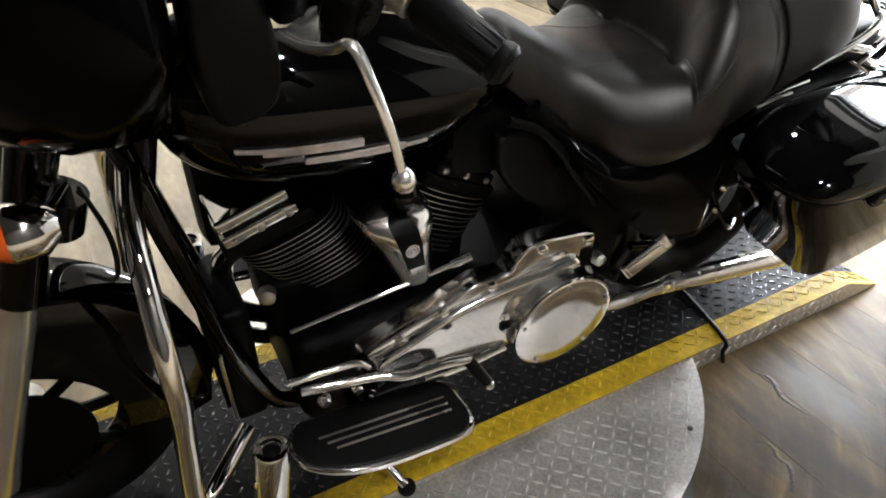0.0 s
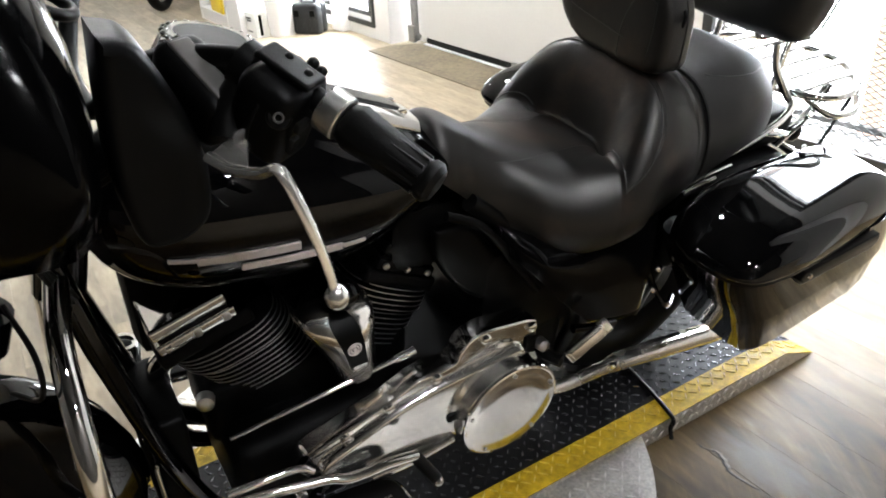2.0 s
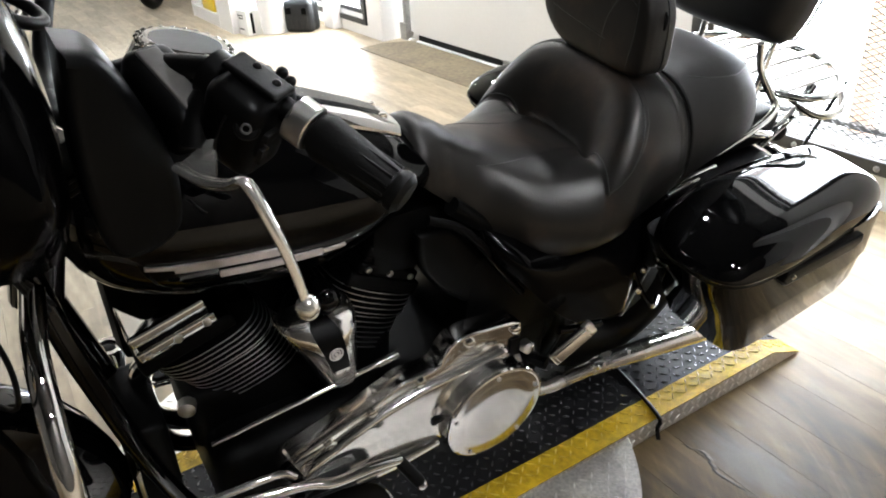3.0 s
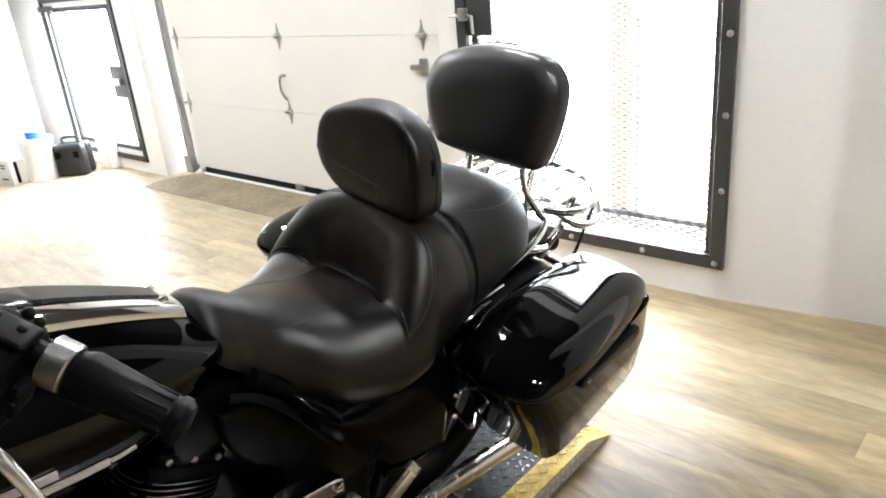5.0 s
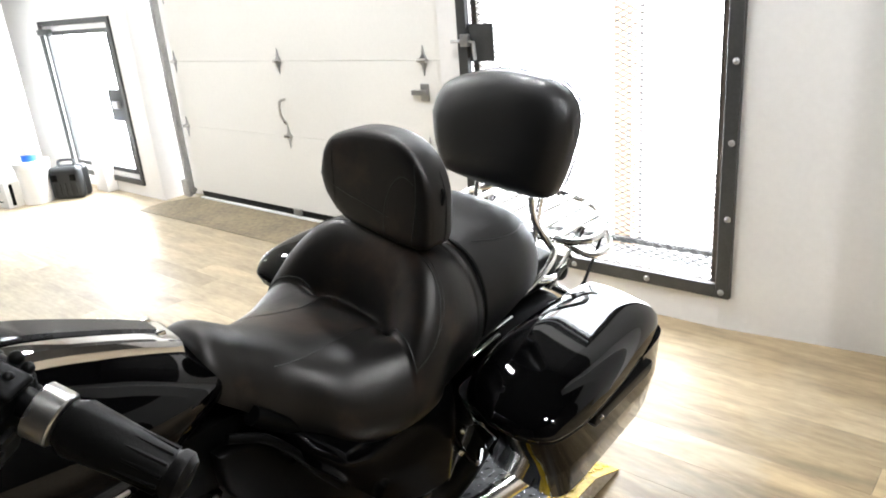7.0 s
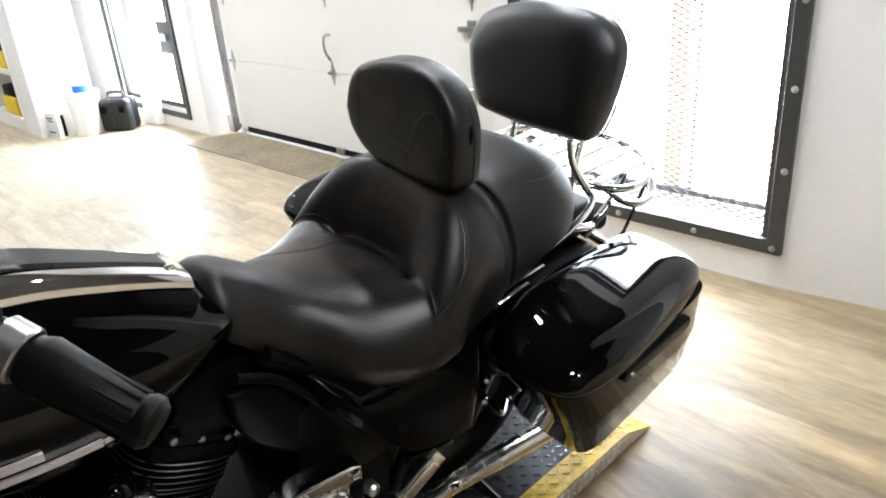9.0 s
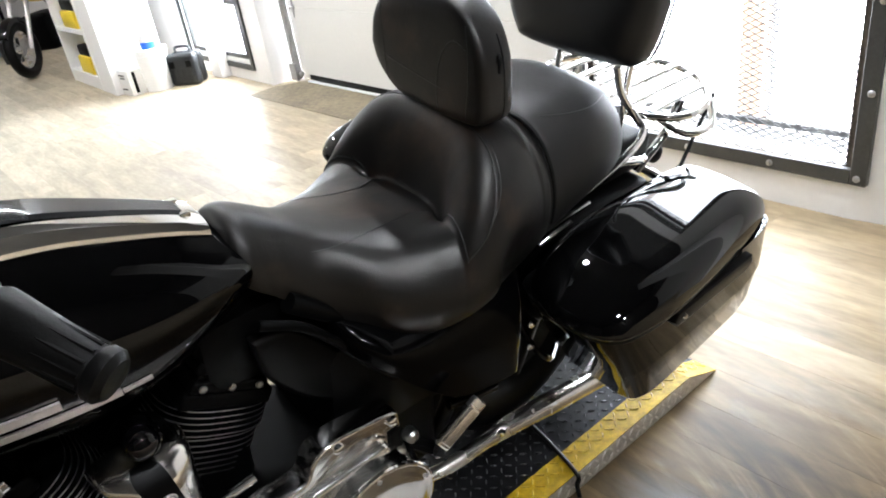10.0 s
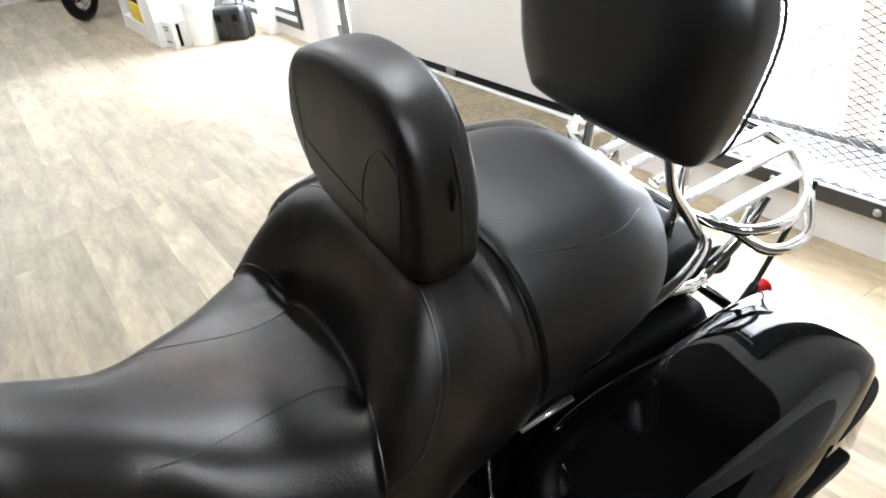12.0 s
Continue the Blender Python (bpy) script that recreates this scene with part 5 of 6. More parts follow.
def floorboard(sx):
    fb = new("floorboard")
    fb.parent = bike
    oc = spline([(0.225, -0.255, 0), (0.225, 0.04, 0), (0.30, 0.085, 0), (0.365, 0.07, 0), (0.378, -0.02, 0), (0.372, -0.17, 0), (0.33, -0.26, 0), (0.27, -0.285, 0), (0.225, -0.255, 0)], 6)[:-1]
    o2 = [(sx * p.x, p.y) for p in oc]
    tilt = lambda b: 0.27 - 0.12 * (b + 0.1)
    part("board", plate(o2, 0.014, lambda a, b, h: (a, b, tilt(b) + h - 0.012), 0.004), chrome, fb)
    cx, cy = sum(a for a, b in o2) / len(o2), sum(b for a, b in o2) / len(o2)
    part("rubber_pad", plate([(cx + (a - cx) * 0.93, cy + (b - cy) * 0.95) for a, b in o2], 0.010, lambda a, b, h: (a, b, tilt(b) + h + 0.002), 0.004), rubber, fb)
    for k in range(3):
        x = sx * (0.283 + 0.017 * k)
        part("rib", tube([(x, -0.225 + 0.012 * k, tilt(-0.22) + 0.0135), (x, 0.045, tilt(0.045) + 0.0135)], 0.0026, 6), dull_chrome, fb)
    part("bracket", tube([(sx * 0.16, -0.12, 0.24), (sx * 0.24, -0.12, 0.25), (sx * 0.33, -0.12, 0.255)], 0.014, 8), satin_black, fb)


floorboard(1)
floorboard(-1)
peg = new("passenger_peg")
peg.parent = bike
lie = Vector((0.010, 0.098, 0.070)).normalized()
face = (Vector((1.0, -0.45, 0.2)) - lie * lie.dot(Vector((1.0, -0.45, 0.2)))).normalized()
pm = Matrix((face, lie.cross(face), lie)).transposed().to_4x4()
pm.translation = Vector((0.270, 0.540, 0.452))
for nm, bounds, mat in (("peg_board", (-0.008, 0.008, -0.017, 0.017, -0.060, 0.060), exhaust_metal), ("peg_pad", (0.0082, 0.012, -0.012, 0.012, -0.050, 0.040), exhaust_metal)):
    pb = box(*bounds, 0.006 if nm == "peg_board" else 0.003, 3)
    bmesh.ops.transform(pb, matrix=pm, verts=pb.verts)
    part(nm, pb, mat, peg)
part("peg_bracket", tube([(0.16, 0.44, 0.40), (0.20, 0.475, 0.385), (0.245, 0.497, 0.388)], 0.015, 8), wrinkle_black, peg)
part("peg_bolt", lathe([(0, 0.016), (0.02, 0.014), (0.026, 0.008)], (0.20, 0.462, 0.425), (1, 0, 0.2), 12), dull_chrome, peg)
pipe = part("exhaust_pipe", tube([(0.16, 0.44, 0.222), (0.19, 0.56, 0.218), (0.195, 0.68, 0.218), (0.20, 0.75, 0.217)], lambda t: 0.014 + 0.006 * t, 20), exhaust_metal, bike, "chrome exhaust muffler")
part("muffler", tube([(0.197, 0.71, 0.218), (0.20, 0.75, 0.220), (0.208, 0.875, 0.208), (0.218, 1.02, 0.192), (0.223, 1.12, 0.180), (0.223, 1.32, 0.165)], lambda t: 0.019 + 0.009 * min(1, t * 2.4), 22), exhaust_metal, pipe)
part("clamp", lathe([(-0.012, 0.0265), (-0.010, 0.0285), (0.010, 0.0285), (0.012, 0.0265)], (0.2085, 0.88, 0.2075), (0.07, 1, -0.1), 24), chrome, pipe)
part("clamp_bolt", lathe([(0, 0.009), (0.012, 0.008), (0.016, 0.005)], (0.214, 0.715, 0.236), (0.5, 0, 0.85), 12), chrome, pipe)
part("exhaust_pipe", tube([(-0.15, 0.30, 0.23), (-0.18, 0.75, 0.22), (-0.185, 1.38, 0.21)], 0.045, 20), chrome, bike)
part("heat_shield", tube([(0.235, 0.02, 0.29), (0.235, 0.12, 0.285), (0.225, 0.22, 0.28)], 0.016, 10), chrome, bike)
stand = new("side_stand")
stand.parent = bike
part("stand_leg", tube([(0.14, -0.12, 0.20), (0.24, -0.10, 0.12), (0.325, -0.065, 0.068)], 0.011, 10), chrome, stand)
part("stand_foot", lathe([(0, 0.02), (0.008, 0.02)], (0.328, -0.062, 0.058), (0.17, 0, 1), 16), wrinkle_black, stand)

# frame front, regulator, engine guard
for sx in (1, -1):
    part("down_tube", tube([(sx * 0.035, -0.40, 0.86), (sx * 0.08, -0.37, 0.66), (sx * 0.10, -0.29, 0.30), (sx * 0.10, -0.20, 0.19), (sx * 0.10, 0.10, 0.16)], 0.019, 12), gloss_black, bike)
    part("engine_guard", tube([(sx * 0.06, -0.40, 0.84), (sx * 0.16, -0.42, 0.80), (sx * 0.27, -0.43, 0.70), (sx * 0.313, -0.435, 0.58), (sx * 0.31, -0.447, 0.46), (sx * 0.31, -0.462, 0.32), (sx * 0.285, -0.46, 0.22), (sx * 0.20, -0.42, 0.16), (sx * 0.10, -0.33, 0.16)], 0.0185, 16), chrome, bike)
    pg = part("guard_peg", lathe([(0, 0.024), (0.004, 0.032), (0.160, 0.034), (0.167, 0.030), (0.167, 0.021), (0.158, 0.019)], (sx * 0.31, -0.338, 0.205), (0, 0.12, 1), 20), chrome, bike, "chrome highway peg")
    part("peg_socket", lathe([(0.1585, 0.017), (0.164, 0.012), (0.166, 0.006)], (sx * 0.31, -0.338, 0.205), (0, 0.12, 1), 16), wrinkle_black, pg)
reg = part("regulator", box(-0.10, 0.095, -0.345, -0.275, 0.18, 0.50, 0.018, 3), wrinkle_black, bike)
for q in range(6):
    part("cooling_fin", box(-0.085 + 0.03 * q, -0.079 + 0.03 * q, -0.357, -0.344, 0.21, 0.49, 0.002, 1), wrinkle_black, reg)
part("edge_trim", tube([(0.096, -0.345, 0.20), (0.096, -0.347, 0.36), (0.093, -0.345, 0.41)], 0.004, 8), dull_chrome, reg)
part("front_pipe", tube([(-0.02, -0.26, 0.56), (-0.04, -0.29, 0.50), (-0.07, -0.28, 0.36), (-0.12, -0.2, 0.24)], 0.022, 12), chrome, bike)
part("steering_head", rod((0, -0.40, 0.78), (0, -0.33, 1.05), 0.04), gloss_black, bike)

# fork, front fender, fairing
for sx in (1, -1):
    fork = new("fork_leg")
    fork.parent = bike
    part("slider", tube([(sx * 0.115, -0.765, 0.29), (sx * 0.115, -0.725, 0.40), (sx * 0.115, -0.605, 0.70)], 0.031, 18), polished_alu, fork)
    part("tube_cover", rod((sx * 0.115, -0.600, 0.70), (sx * 0.115, -0.45, 1.08), 0.034, 20), gloss_black, fork)
    part("fork_clamp", lathe([(-0.03, 0.044), (0.03, 0.044)], (sx * 0.115, -0.51, 0.84), (0, 0.35, 0.9), 20), gloss_black, fork)
    sg = new("front_signal")
    sg.parent = bike
    part("signal_shell", lathe([(0, 0.018), (0.02, 0.036), (0.055, 0.04), (0.06, 0.038)], (sx * 0.215, -0.50, 0.885), (0, -1, 0.05), 24), chrome, sg)
    part("signal_lens", lathe([(0.06, 0.038), (0.075, 0.033), (0.082, 0.015)], (sx * 0.215, -0.50, 0.885), (0, -1, 0.05), 24), amber, sg, "amber signal lens")
    part("signal_stem", rod((sx * 0.12, -0.49, 0.88), (sx * 0.19, -0.52, 0.885), 0.012), chrome, sg)
bm = bmesh.new()
rings = []
for k in range(24):
    t = radians(-12 + 205 * k / 23)
    d = Vector((0, math.cos(t), math.sin(t)))
    q = Vector((0, -0.72, 0.315)) + d * 0.335
    w = 0.078
    rings.append([q + Vector((x, 0, 0)) + d * r for x, r in ((-w, -0.15), (-w, -0.03), (-w * 0.75, 0.012), (0, 0.03), (w * 0.75, 0.012), (w, -0.03), (w, -0.15), (w * 0.9, -0.05), (0, 0.018), (-w * 0.9, -0.05))])
skin(bm, rings)
part("front_fender", bm, gloss_black, bike, "glossy black front fender")

bm = bmesh.new()
rings = []
for k in range(15):
    u = -1 + 2 * k / 14
    w = abs(u)
    x = 0.40 * u
    yf, yb = -0.66 + 0.26 * w ** 2.2, -0.315 + 0.01 * w
    z0, z1 = 0.975 + 0.06 * w ** 2, 1.40 - 0.10 * w ** 3
    zc, hz, yc, hy = (z0 + z1) / 2, (z1 - z0) / 2, (yf + yb) / 2, (yb - yf) / 2
    sc = (1 - w ** 6) ** 0.5 if w < 1 else 0.05
    rings.append([Vector((x, yc + hy * max(sc, 0.08) * math.copysign(abs(math.cos(t)) ** 0.8, math.cos(t)), zc + hz * max(sc, 0.08) * math.copysign(abs(math.sin(t)) ** 0.8, math.sin(t)))) for t in (2 * math.pi * j / 28 for j in range(28))])
skin(bm, rings)
fairing = part("fairing", bm, fairing_black, bike, "glossy black fork-mounted fairing", angle=70)
wing_line = spline([(a, c, 0) for a, c in ((-0.300, 1.292), (-0.266, 1.276), (-0.240, 1.225), (-0.221, 1.165), (-0.214, 1.11), (-0.224, 1.060), (-0.262, 1.044), (-0.300, 1.058), (-0.312, 1.12), (-0.310, 1.20), (-0.300, 1.292))], 5)[:-1]
bm = plate([(p.x, p.y) for p in wing_line], 0.07, lambda a, c, h: (0.275 + h - 0.25 * (a + 0.25), a, c), 0.014)
part("inner_fairing", bm, satin_black, fairing, "matt black inner fairing wing", angle=70)

# handlebar and its left controls
bar = new("handlebar")
bar.parent = bike
for sx in (1, -1):
    part("bar_tube", tube([(0, -0.30, 1.10), (sx * 0.10, -0.29, 1.11), (sx * 0.20, -0.24, 1.20), (sx * 0.33, -0.15, 1.235), (sx * 0.42, -0.094, 1.197)], 0.0135, 12), satin_black, bar)
    grip = part("grip", lathe([(0, 0.021), (0.004, 0.0225), (0.012, 0.0265), (0.10, 0.0205), (0.104, 0.0235), (0.112, 0.0235), (0.118, 0.018), (0.120, 0.006)], (sx * 0.425, -0.090, 1.194), (sx * 0.093, 0.057, -0.046), 26), rubber, bar, "ribbed black rubber grip")
    d = Vector((sx * 0.093, 0.057, -0.046)).normalized()
    u, v = frame_of(d)
    for k in range(12):
        a = 2 * math.pi * k / 12
        q = Vector((sx * 0.425, -0.090, 1.194)) + (math.cos(a) * u + math.sin(a) * v) * 0.0212
        part("grip_rib", rod(q + d * 0.014, q + d * 0.098, 0.0022, 6), rubber, grip)
    part("grip_collar", lathe([(-0.027, 0.0235), (-0.026, 0.0255), (-0.004, 0.0255), (-0.002, 0.0235)], (sx * 0.425, -0.090, 1.194), (sx * 0.093, 0.057, -0.046), 26), dull_chrome, bar)
sw = new("switch_housing")
sw.parent = bar
m = Matrix.Translation((0.376, -0.130, 1.214)) @ Vector((0.093, 0.057, -0.046)).to_track_quat("X", "Z").to_matrix().to_4x4()
for nm, y0, y1, z0, z1 in (("switch_body", -0.046, 0.038, -0.080, 0.026), ("switch_cap", -0.020, 0.016, 0.0262, 0.0340)):
    b = box(-0.042, 0.028, y0, y1, z0, z1, 0.024 if nm == "switch_body" else 0.0055, 5)
    for v in b.verts:
        v.co.y *= 1.0 - 0.25 * max(0.0, -v.co.z / 0.082)
    bmesh.ops.transform(b, matrix=m, verts=b.verts)
    part(nm, b, satin_black, sw)
part("switch_split", torus(m @ Vector((-0.006, -0.003, -0.026)), m.to_3x3() @ Vector((1, 0, 0)), 0.050, 0.0018, seg=32, small=6), wrinkle_black, sw)
for q, r in (((0.0, 0.030, 0.026), 0.007), ((0.016, 0.022, 0.030), 0.006), ((-0.020, 0.034, 0.012), 0.007), ((0.012, 0.002, 0.033), 0.005), ((-0.016, 0.006, 0.033), 0.005), ((0.022, 0.034, -0.006), 0.007)):
    part("switch_button", ball(m @ Vector(q), r), rubber, sw)
for q, w, h in (((0.031, -0.020, -0.010), 0.010, 0.006), ((0.031, -0.026, -0.034), 0.006, 0.010)):
    b = box(-0.001, 0.006, -w, w, -h, h, 0.002, 2)
    bmesh.ops.transform(b, matrix=m @ Matrix.Translation(q), verts=b.verts)
    part("switch_rocker", b, rubber, sw)
part("horn_button", lathe([(0, 0.015), (0.010, 0.014), (0.014, 0.011)], (0.399, -0.152, 1.203), (0.69, -0.28, 0.25), 20), rubber, sw)
part("horn_button_ring", torus((0.4195, -0.1604, 1.2110), (0.69, -0.28, 0.25), 0.0046, 0.0012, seg=20, small=6), cap_grey, sw)
perch = new("lever_perch")
perch.parent = bar
part("perch_clamp", rod((0.325, -0.162, 1.236), (0.345, -0.148, 1.224), 0.027), satin_black, perch)
res_m = Matrix.Translation((0.295, -0.195, 1.200)) @ Vector((0.093, 0.03, -0.046)).to_track_quat("X", "Z").to_matrix().to_4x4()
b = box(-0.065, 0.050, -0.030, 0.030, -0.045, 0.024, 0.020, 5)
bmesh.ops.transform(b, matrix=res_m, verts=b.verts)
part("reservoir", b, satin_black, perch, "black lever reservoir")
b = box(-0.052, 0.038, -0.016, 0.010, 0.0205, 0.0272, 0.003, 3)
bmesh.ops.transform(b, matrix=res_m, verts=b.verts)
part("reservoir_cap", b, cap_grey, perch, "grey reservoir cap")
part("lever_bracket", tube([(0.335, -0.158, 1.225), (0.338, -0.185, 1.195), (0.350, -0.197, 1.166)], 0.017, 10), satin_black, perch)
lever = tube([(0.352, -0.217, 1.148), (0.40, -0.206, 1.154), (0.445, -0.193, 1.170), (0.47, -0.182, 1.182), (0.487, -0.168, 1.14), (0.497, -0.155, 1.09), (0.503, -0.148, 1.05)], lambda t: 0.0085 - 0.0022 * t, 12, flat=0.75)
part("clutch_lever", lever, polished_alu, perch, "polished clutch lever")
part("lever_blade", plate([(0, 0), (0.075, 0.0), (0.03, 0.042), (0.018, 0.046)], 0.009, lambda a, b, h: (0.352 + a * 0.96 - b * 0.1, -0.216 + a * 0.22 + b * 0.70, 1.144 + a * 0.10 + b * 0.62 + h), 0.002), polished_alu, perch)
part("lever_ball", ball((0.505, -0.146, 1.036), 0.0135, squash=(1, 1, 1.15)), polished_alu, perch)
mir = new("instrument_dash")
mir.parent = bar
part("gauge_bezel", torus((0.05, -0.33, 1.25), (0, 0.5, 0.85), 0.055, 0.008), satin_black, mir)
for k in range(3):
    part("cable", tube([(0.33, -0.18, 1.20), (0.24 - 0.02 * k, -0.32, 1.10 - 0.02 * k), (0.10, -0.42, 0.95), (0.06, -0.38, 0.80 - 0.03 * k)], 0.005, 8), rubber, bar)
part("brake_hose", tube([(0.11, -0.47, 0.86), (0.20, -0.45, 0.83), (0.215, -0.46, 0.77), (0.13, -0.50, 0.72)], 0.004, 8), rubber, bike)


# ---- openings in the north wall ----
def bar_frame(bm, x0, x1, z0, z1, w, y0, y1):
    for a in ((x0, x0 + w, y0, y1, z0, z1), (x1 - w, x1, y0, y1, z0, z1), (x0 + w, x1 - w, y0, y1, z0, z0 + w), (x0 + w, x1 - w, y0, y1, z1 - w, z1)):
        box(*a, 0.003, 1, bm)
    return bm


gate = tagged(thing("door_1", pose(0, 0, 0), "expanded-metal security gate in a dark steel frame", "gate"), kind="structure")
part("outer_frame", bar_frame(bmesh.new(), GX0, GX1, GZ0, GZ1, 0.06, WALL_Y - 0.02, WALL_Y + 0.01), dark_steel, gate)
part("gate_frame", bar_frame(bmesh.new(), GX0 + 0.062, GX1 - 0.062, GZ0 + 0.02, GZ1 - 0.062, 0.036, WALL_Y + 0.024, WALL_Y + 0.050), rusty, gate)
mesh_v, mesh_f = [], []
MX0, MX1, MZ0, MZ1 = GX0 + 0.062, GX1 - 0.06, GZ0 + 0.052, GZ1 - 0.06
PW, PH, TH = 0.057, 0.0275, 0.0021
cols, rows_n = int((MX1 - MX0) / PW), int((MZ1 - MZ0) / PH)
for i in range(cols):
    for j in range(rows_n):
        x, z = MX0 + (i + 0.5) * PW, MZ0 + (j + 0.5) * PH
        for sx, sz in ((1, 1), (1, -1)) if (i + j) % 2 == 0 else ((-1, 1), (-1, -1)):
            a, b = Vector((x - sx * PW / 2, WALL_Y + 0.02, z)), Vector((x, WALL_Y + 0.02, z + sz * PH / 2))
            n = Vector((-(b - a).z, 0, (b - a).x)).normalized() * TH
            k = len(mesh_v)
            for y in (-0.0015, 0.0015):
                mesh_v += [(a + n) + Vector((0, y, 0)), (b + n) + Vector((0, y, 0)), (b - n) + Vector((0, y, 0)), (a - n) + Vector((0, y, 0))]
            mesh_f += [(k, k + 1, k + 2, k + 3), (k + 7, k + 6, k + 5, k + 4), (k, k + 4, k + 5, k + 1), (k + 3, k + 2, k + 6, k + 7)]
            c = Vector((x, WALL_Y + 0.02, z + sz * PH / 2))
            e = Vector((x + sx * PW / 2, WALL_Y + 0.02, z))
            n = Vector((-(e - c).z, 0, (e - c).x)).normalized() * TH
            k = len(mesh_v)
            for y in (-0.0015, 0.0015):
                mesh_v += [(c + n) + Vector((0, y, 0)), (e + n) + Vector((0, y, 0)), (e - n) + Vector((0, y, 0)), (c - n) + Vector((0, y, 0))]
            mesh_f += [(k, k + 1, k + 2, k + 3), (k + 7, k + 6, k + 5, k + 4), (k, k + 4, k + 5, k + 1), (k + 3, k + 2, k + 6, k + 7)]
me = bpy.data.meshes.new("gate_mesh")
me.from_pydata([tuple(v) for v in mesh_v], [], mesh_f)
me.materials.append(dark_steel)
gm = new("gate_mesh", me)
gm.parent = gate
for z in (0.51, 0.83, 1.15, 1.47, 1.79, 2.08):
    part("bolt", lathe([(0, 0.014), (0.006, 0.012), (0.010, 0.006)], (GX1 - 0.022, WALL_Y - 0.02, z), (0, -1, 0), 14), galvanised, gate)
for x in (-1.05, -0.66, -0.28, 0.06):
    part("bolt", lathe([(0, 0.014), (0.006, 0.012), (0.010, 0.006)], (x, WALL_Y - 0.02, GZ0 + 0.028), (0, -1, 0), 14), galvanised, gate)
part("lock_plate", box(-1.245, -1.095, WALL_Y - 0.006, WALL_Y + 0.004, 1.15, 1.33, 0.002, 1), dark_steel, gate)
part("latch", tube([(-1.34, WALL_Y - 0.03, 1.25), (-1.24, WALL_Y - 0.03, 1.25), (-1.20, WALL_Y - 0.03, 1.245), (-1.195, WALL_Y - 0.03, 1.16)], 0.009, 8, smooth_path=False), galvanised, gate)
part("latch_block", box(-1.275, -1.225, WALL_Y - 0.045, WALL_Y - 0.02, 1.225, 1.285, 0.004), galvanised, gate)

# porch outside the gate: second screen post and pale wall
porch = tagged(thing("porch", pose(0, 0, 0), "bright porch with an orange brick post and glazed screen", "porch"), kind="structure")
part("post", box(-0.80, -0.69, 3.28, 3.38, -0.01, 3.4, 0.004), brick_orange, porch)
part("screen_post", box(-0.66, -0.635, 3.30, 3.34, -0.01, 3.4, 0.003), white_plastic, porch)
for z in (0.62, 1.10, 1.7):
    part("handle", tube([(-0.70, 3.27, z), (-0.70, 3.25, z + 0.02), (-0.70, 3.25, z + 0.10), (-0.70, 3.27, z + 0.12)], 0.006, 6), galvanised, porch)
part("porch_slab", box(-1.4, 1.6, T + 0.125, 3.18, -0.02, 0.10), concrete, porch)
part("sill", box(GX0 + 0.004, GX1 - 0.004, WALL_Y + 0.053, T + 0.121, GZ0 - 0.03, GZ0 + 0.008, 0.003), concrete, porch)
part("threshold_bar", box(-1.3, 0.2, 3.20, 3.24, 0.10, 0.13, 0.004), dark_steel, porch)

gdoor = tagged(thing("door_2", pose(0, 0, 0), "closed white sectional garage door with galvanised hinges", "garage door"), kind="structure")
SECT = [(0.062, 0.609), (0.611, 1.130), (1.132, 1.652), (1.654, 2.172)]
for z0, z1 in SECT:
    part("panel", box(-4.49, -1.47, DOOR_Y, DOOR_Y + 0.045, z0, z1, 0.0015, 1), door_white, gdoor)
part("backing", box(-4.64, -1.44, DOOR_Y + 0.047, DOOR_Y + 0.07, 0.004, 2.24), door_white, gdoor)
part("bottom_seal", box(-4.43, -1.47, DOOR_Y + 0.002, DOOR_Y + 0.04, 0.016, 0.061, 0.004), rubber, gdoor)
part("bottom_rail", box(-4.43, -1.47, DOOR_Y - 0.03, DOOR_Y + 0.001, 0.003, 0.015, 0.003, 1), white_plastic, gdoor)


def hinge(x, z, w=0.036):
    h = new("hinge")
    h.parent = gdoor
    part("leaf", plate([(x - w, z), (x - 0.012, z + 0.03), (x, z + 0.085), (x + 0.012, z + 0.03), (x + w, z), (x + 0.012, z - 0.03), (x, z - 0.085), (x - 0.012, z - 0.03)], 0.006, lambda a, b, d: (a, DOOR_Y - 0.001 - d, b)), galvanised, h, smooth=False)
    part("barrel", rod((x - 0.035, DOOR_Y - 0.014, z), (x + 0.035, DOOR_Y - 0.014, z), 0.012), dull_chrome, h)


for z in (0.61, 1.131, 1.653):
    for x in (-4.46, -3.11, -1.765):
        hinge(x, z)
part("pull_handle", tube([(-3.10, DOOR_Y - 0.004, 0.87), (-3.10, DOOR_Y - 0.05, 0.86), (-3.105, DOOR_Y - 0.055, 0.78), (-3.115, DOOR_Y - 0.03, 0.73), (-3.12, DOOR_Y - 0.004, 0.70)], 0.010, 10), dull_chrome, gdoor)
part("slide_bolt", box(-1.86, -1.74, DOOR_Y - 0.03, DOOR_Y - 0.002, 0.935, 0.965, 0.004), galvanised, gdoor)
part("bolt_plate", box(-1.80, -1.74, DOOR_Y - 0.012, DOOR_Y - 0.001, 0.90, 1.0, 0.004), galvanised, gdoor)
part("foot_bracket", box(-3.16, -3.08, DOOR_Y - 0.03, DOOR_Y - 0.006, 0.03, 0.075, 0.004), galvanised, gdoor)
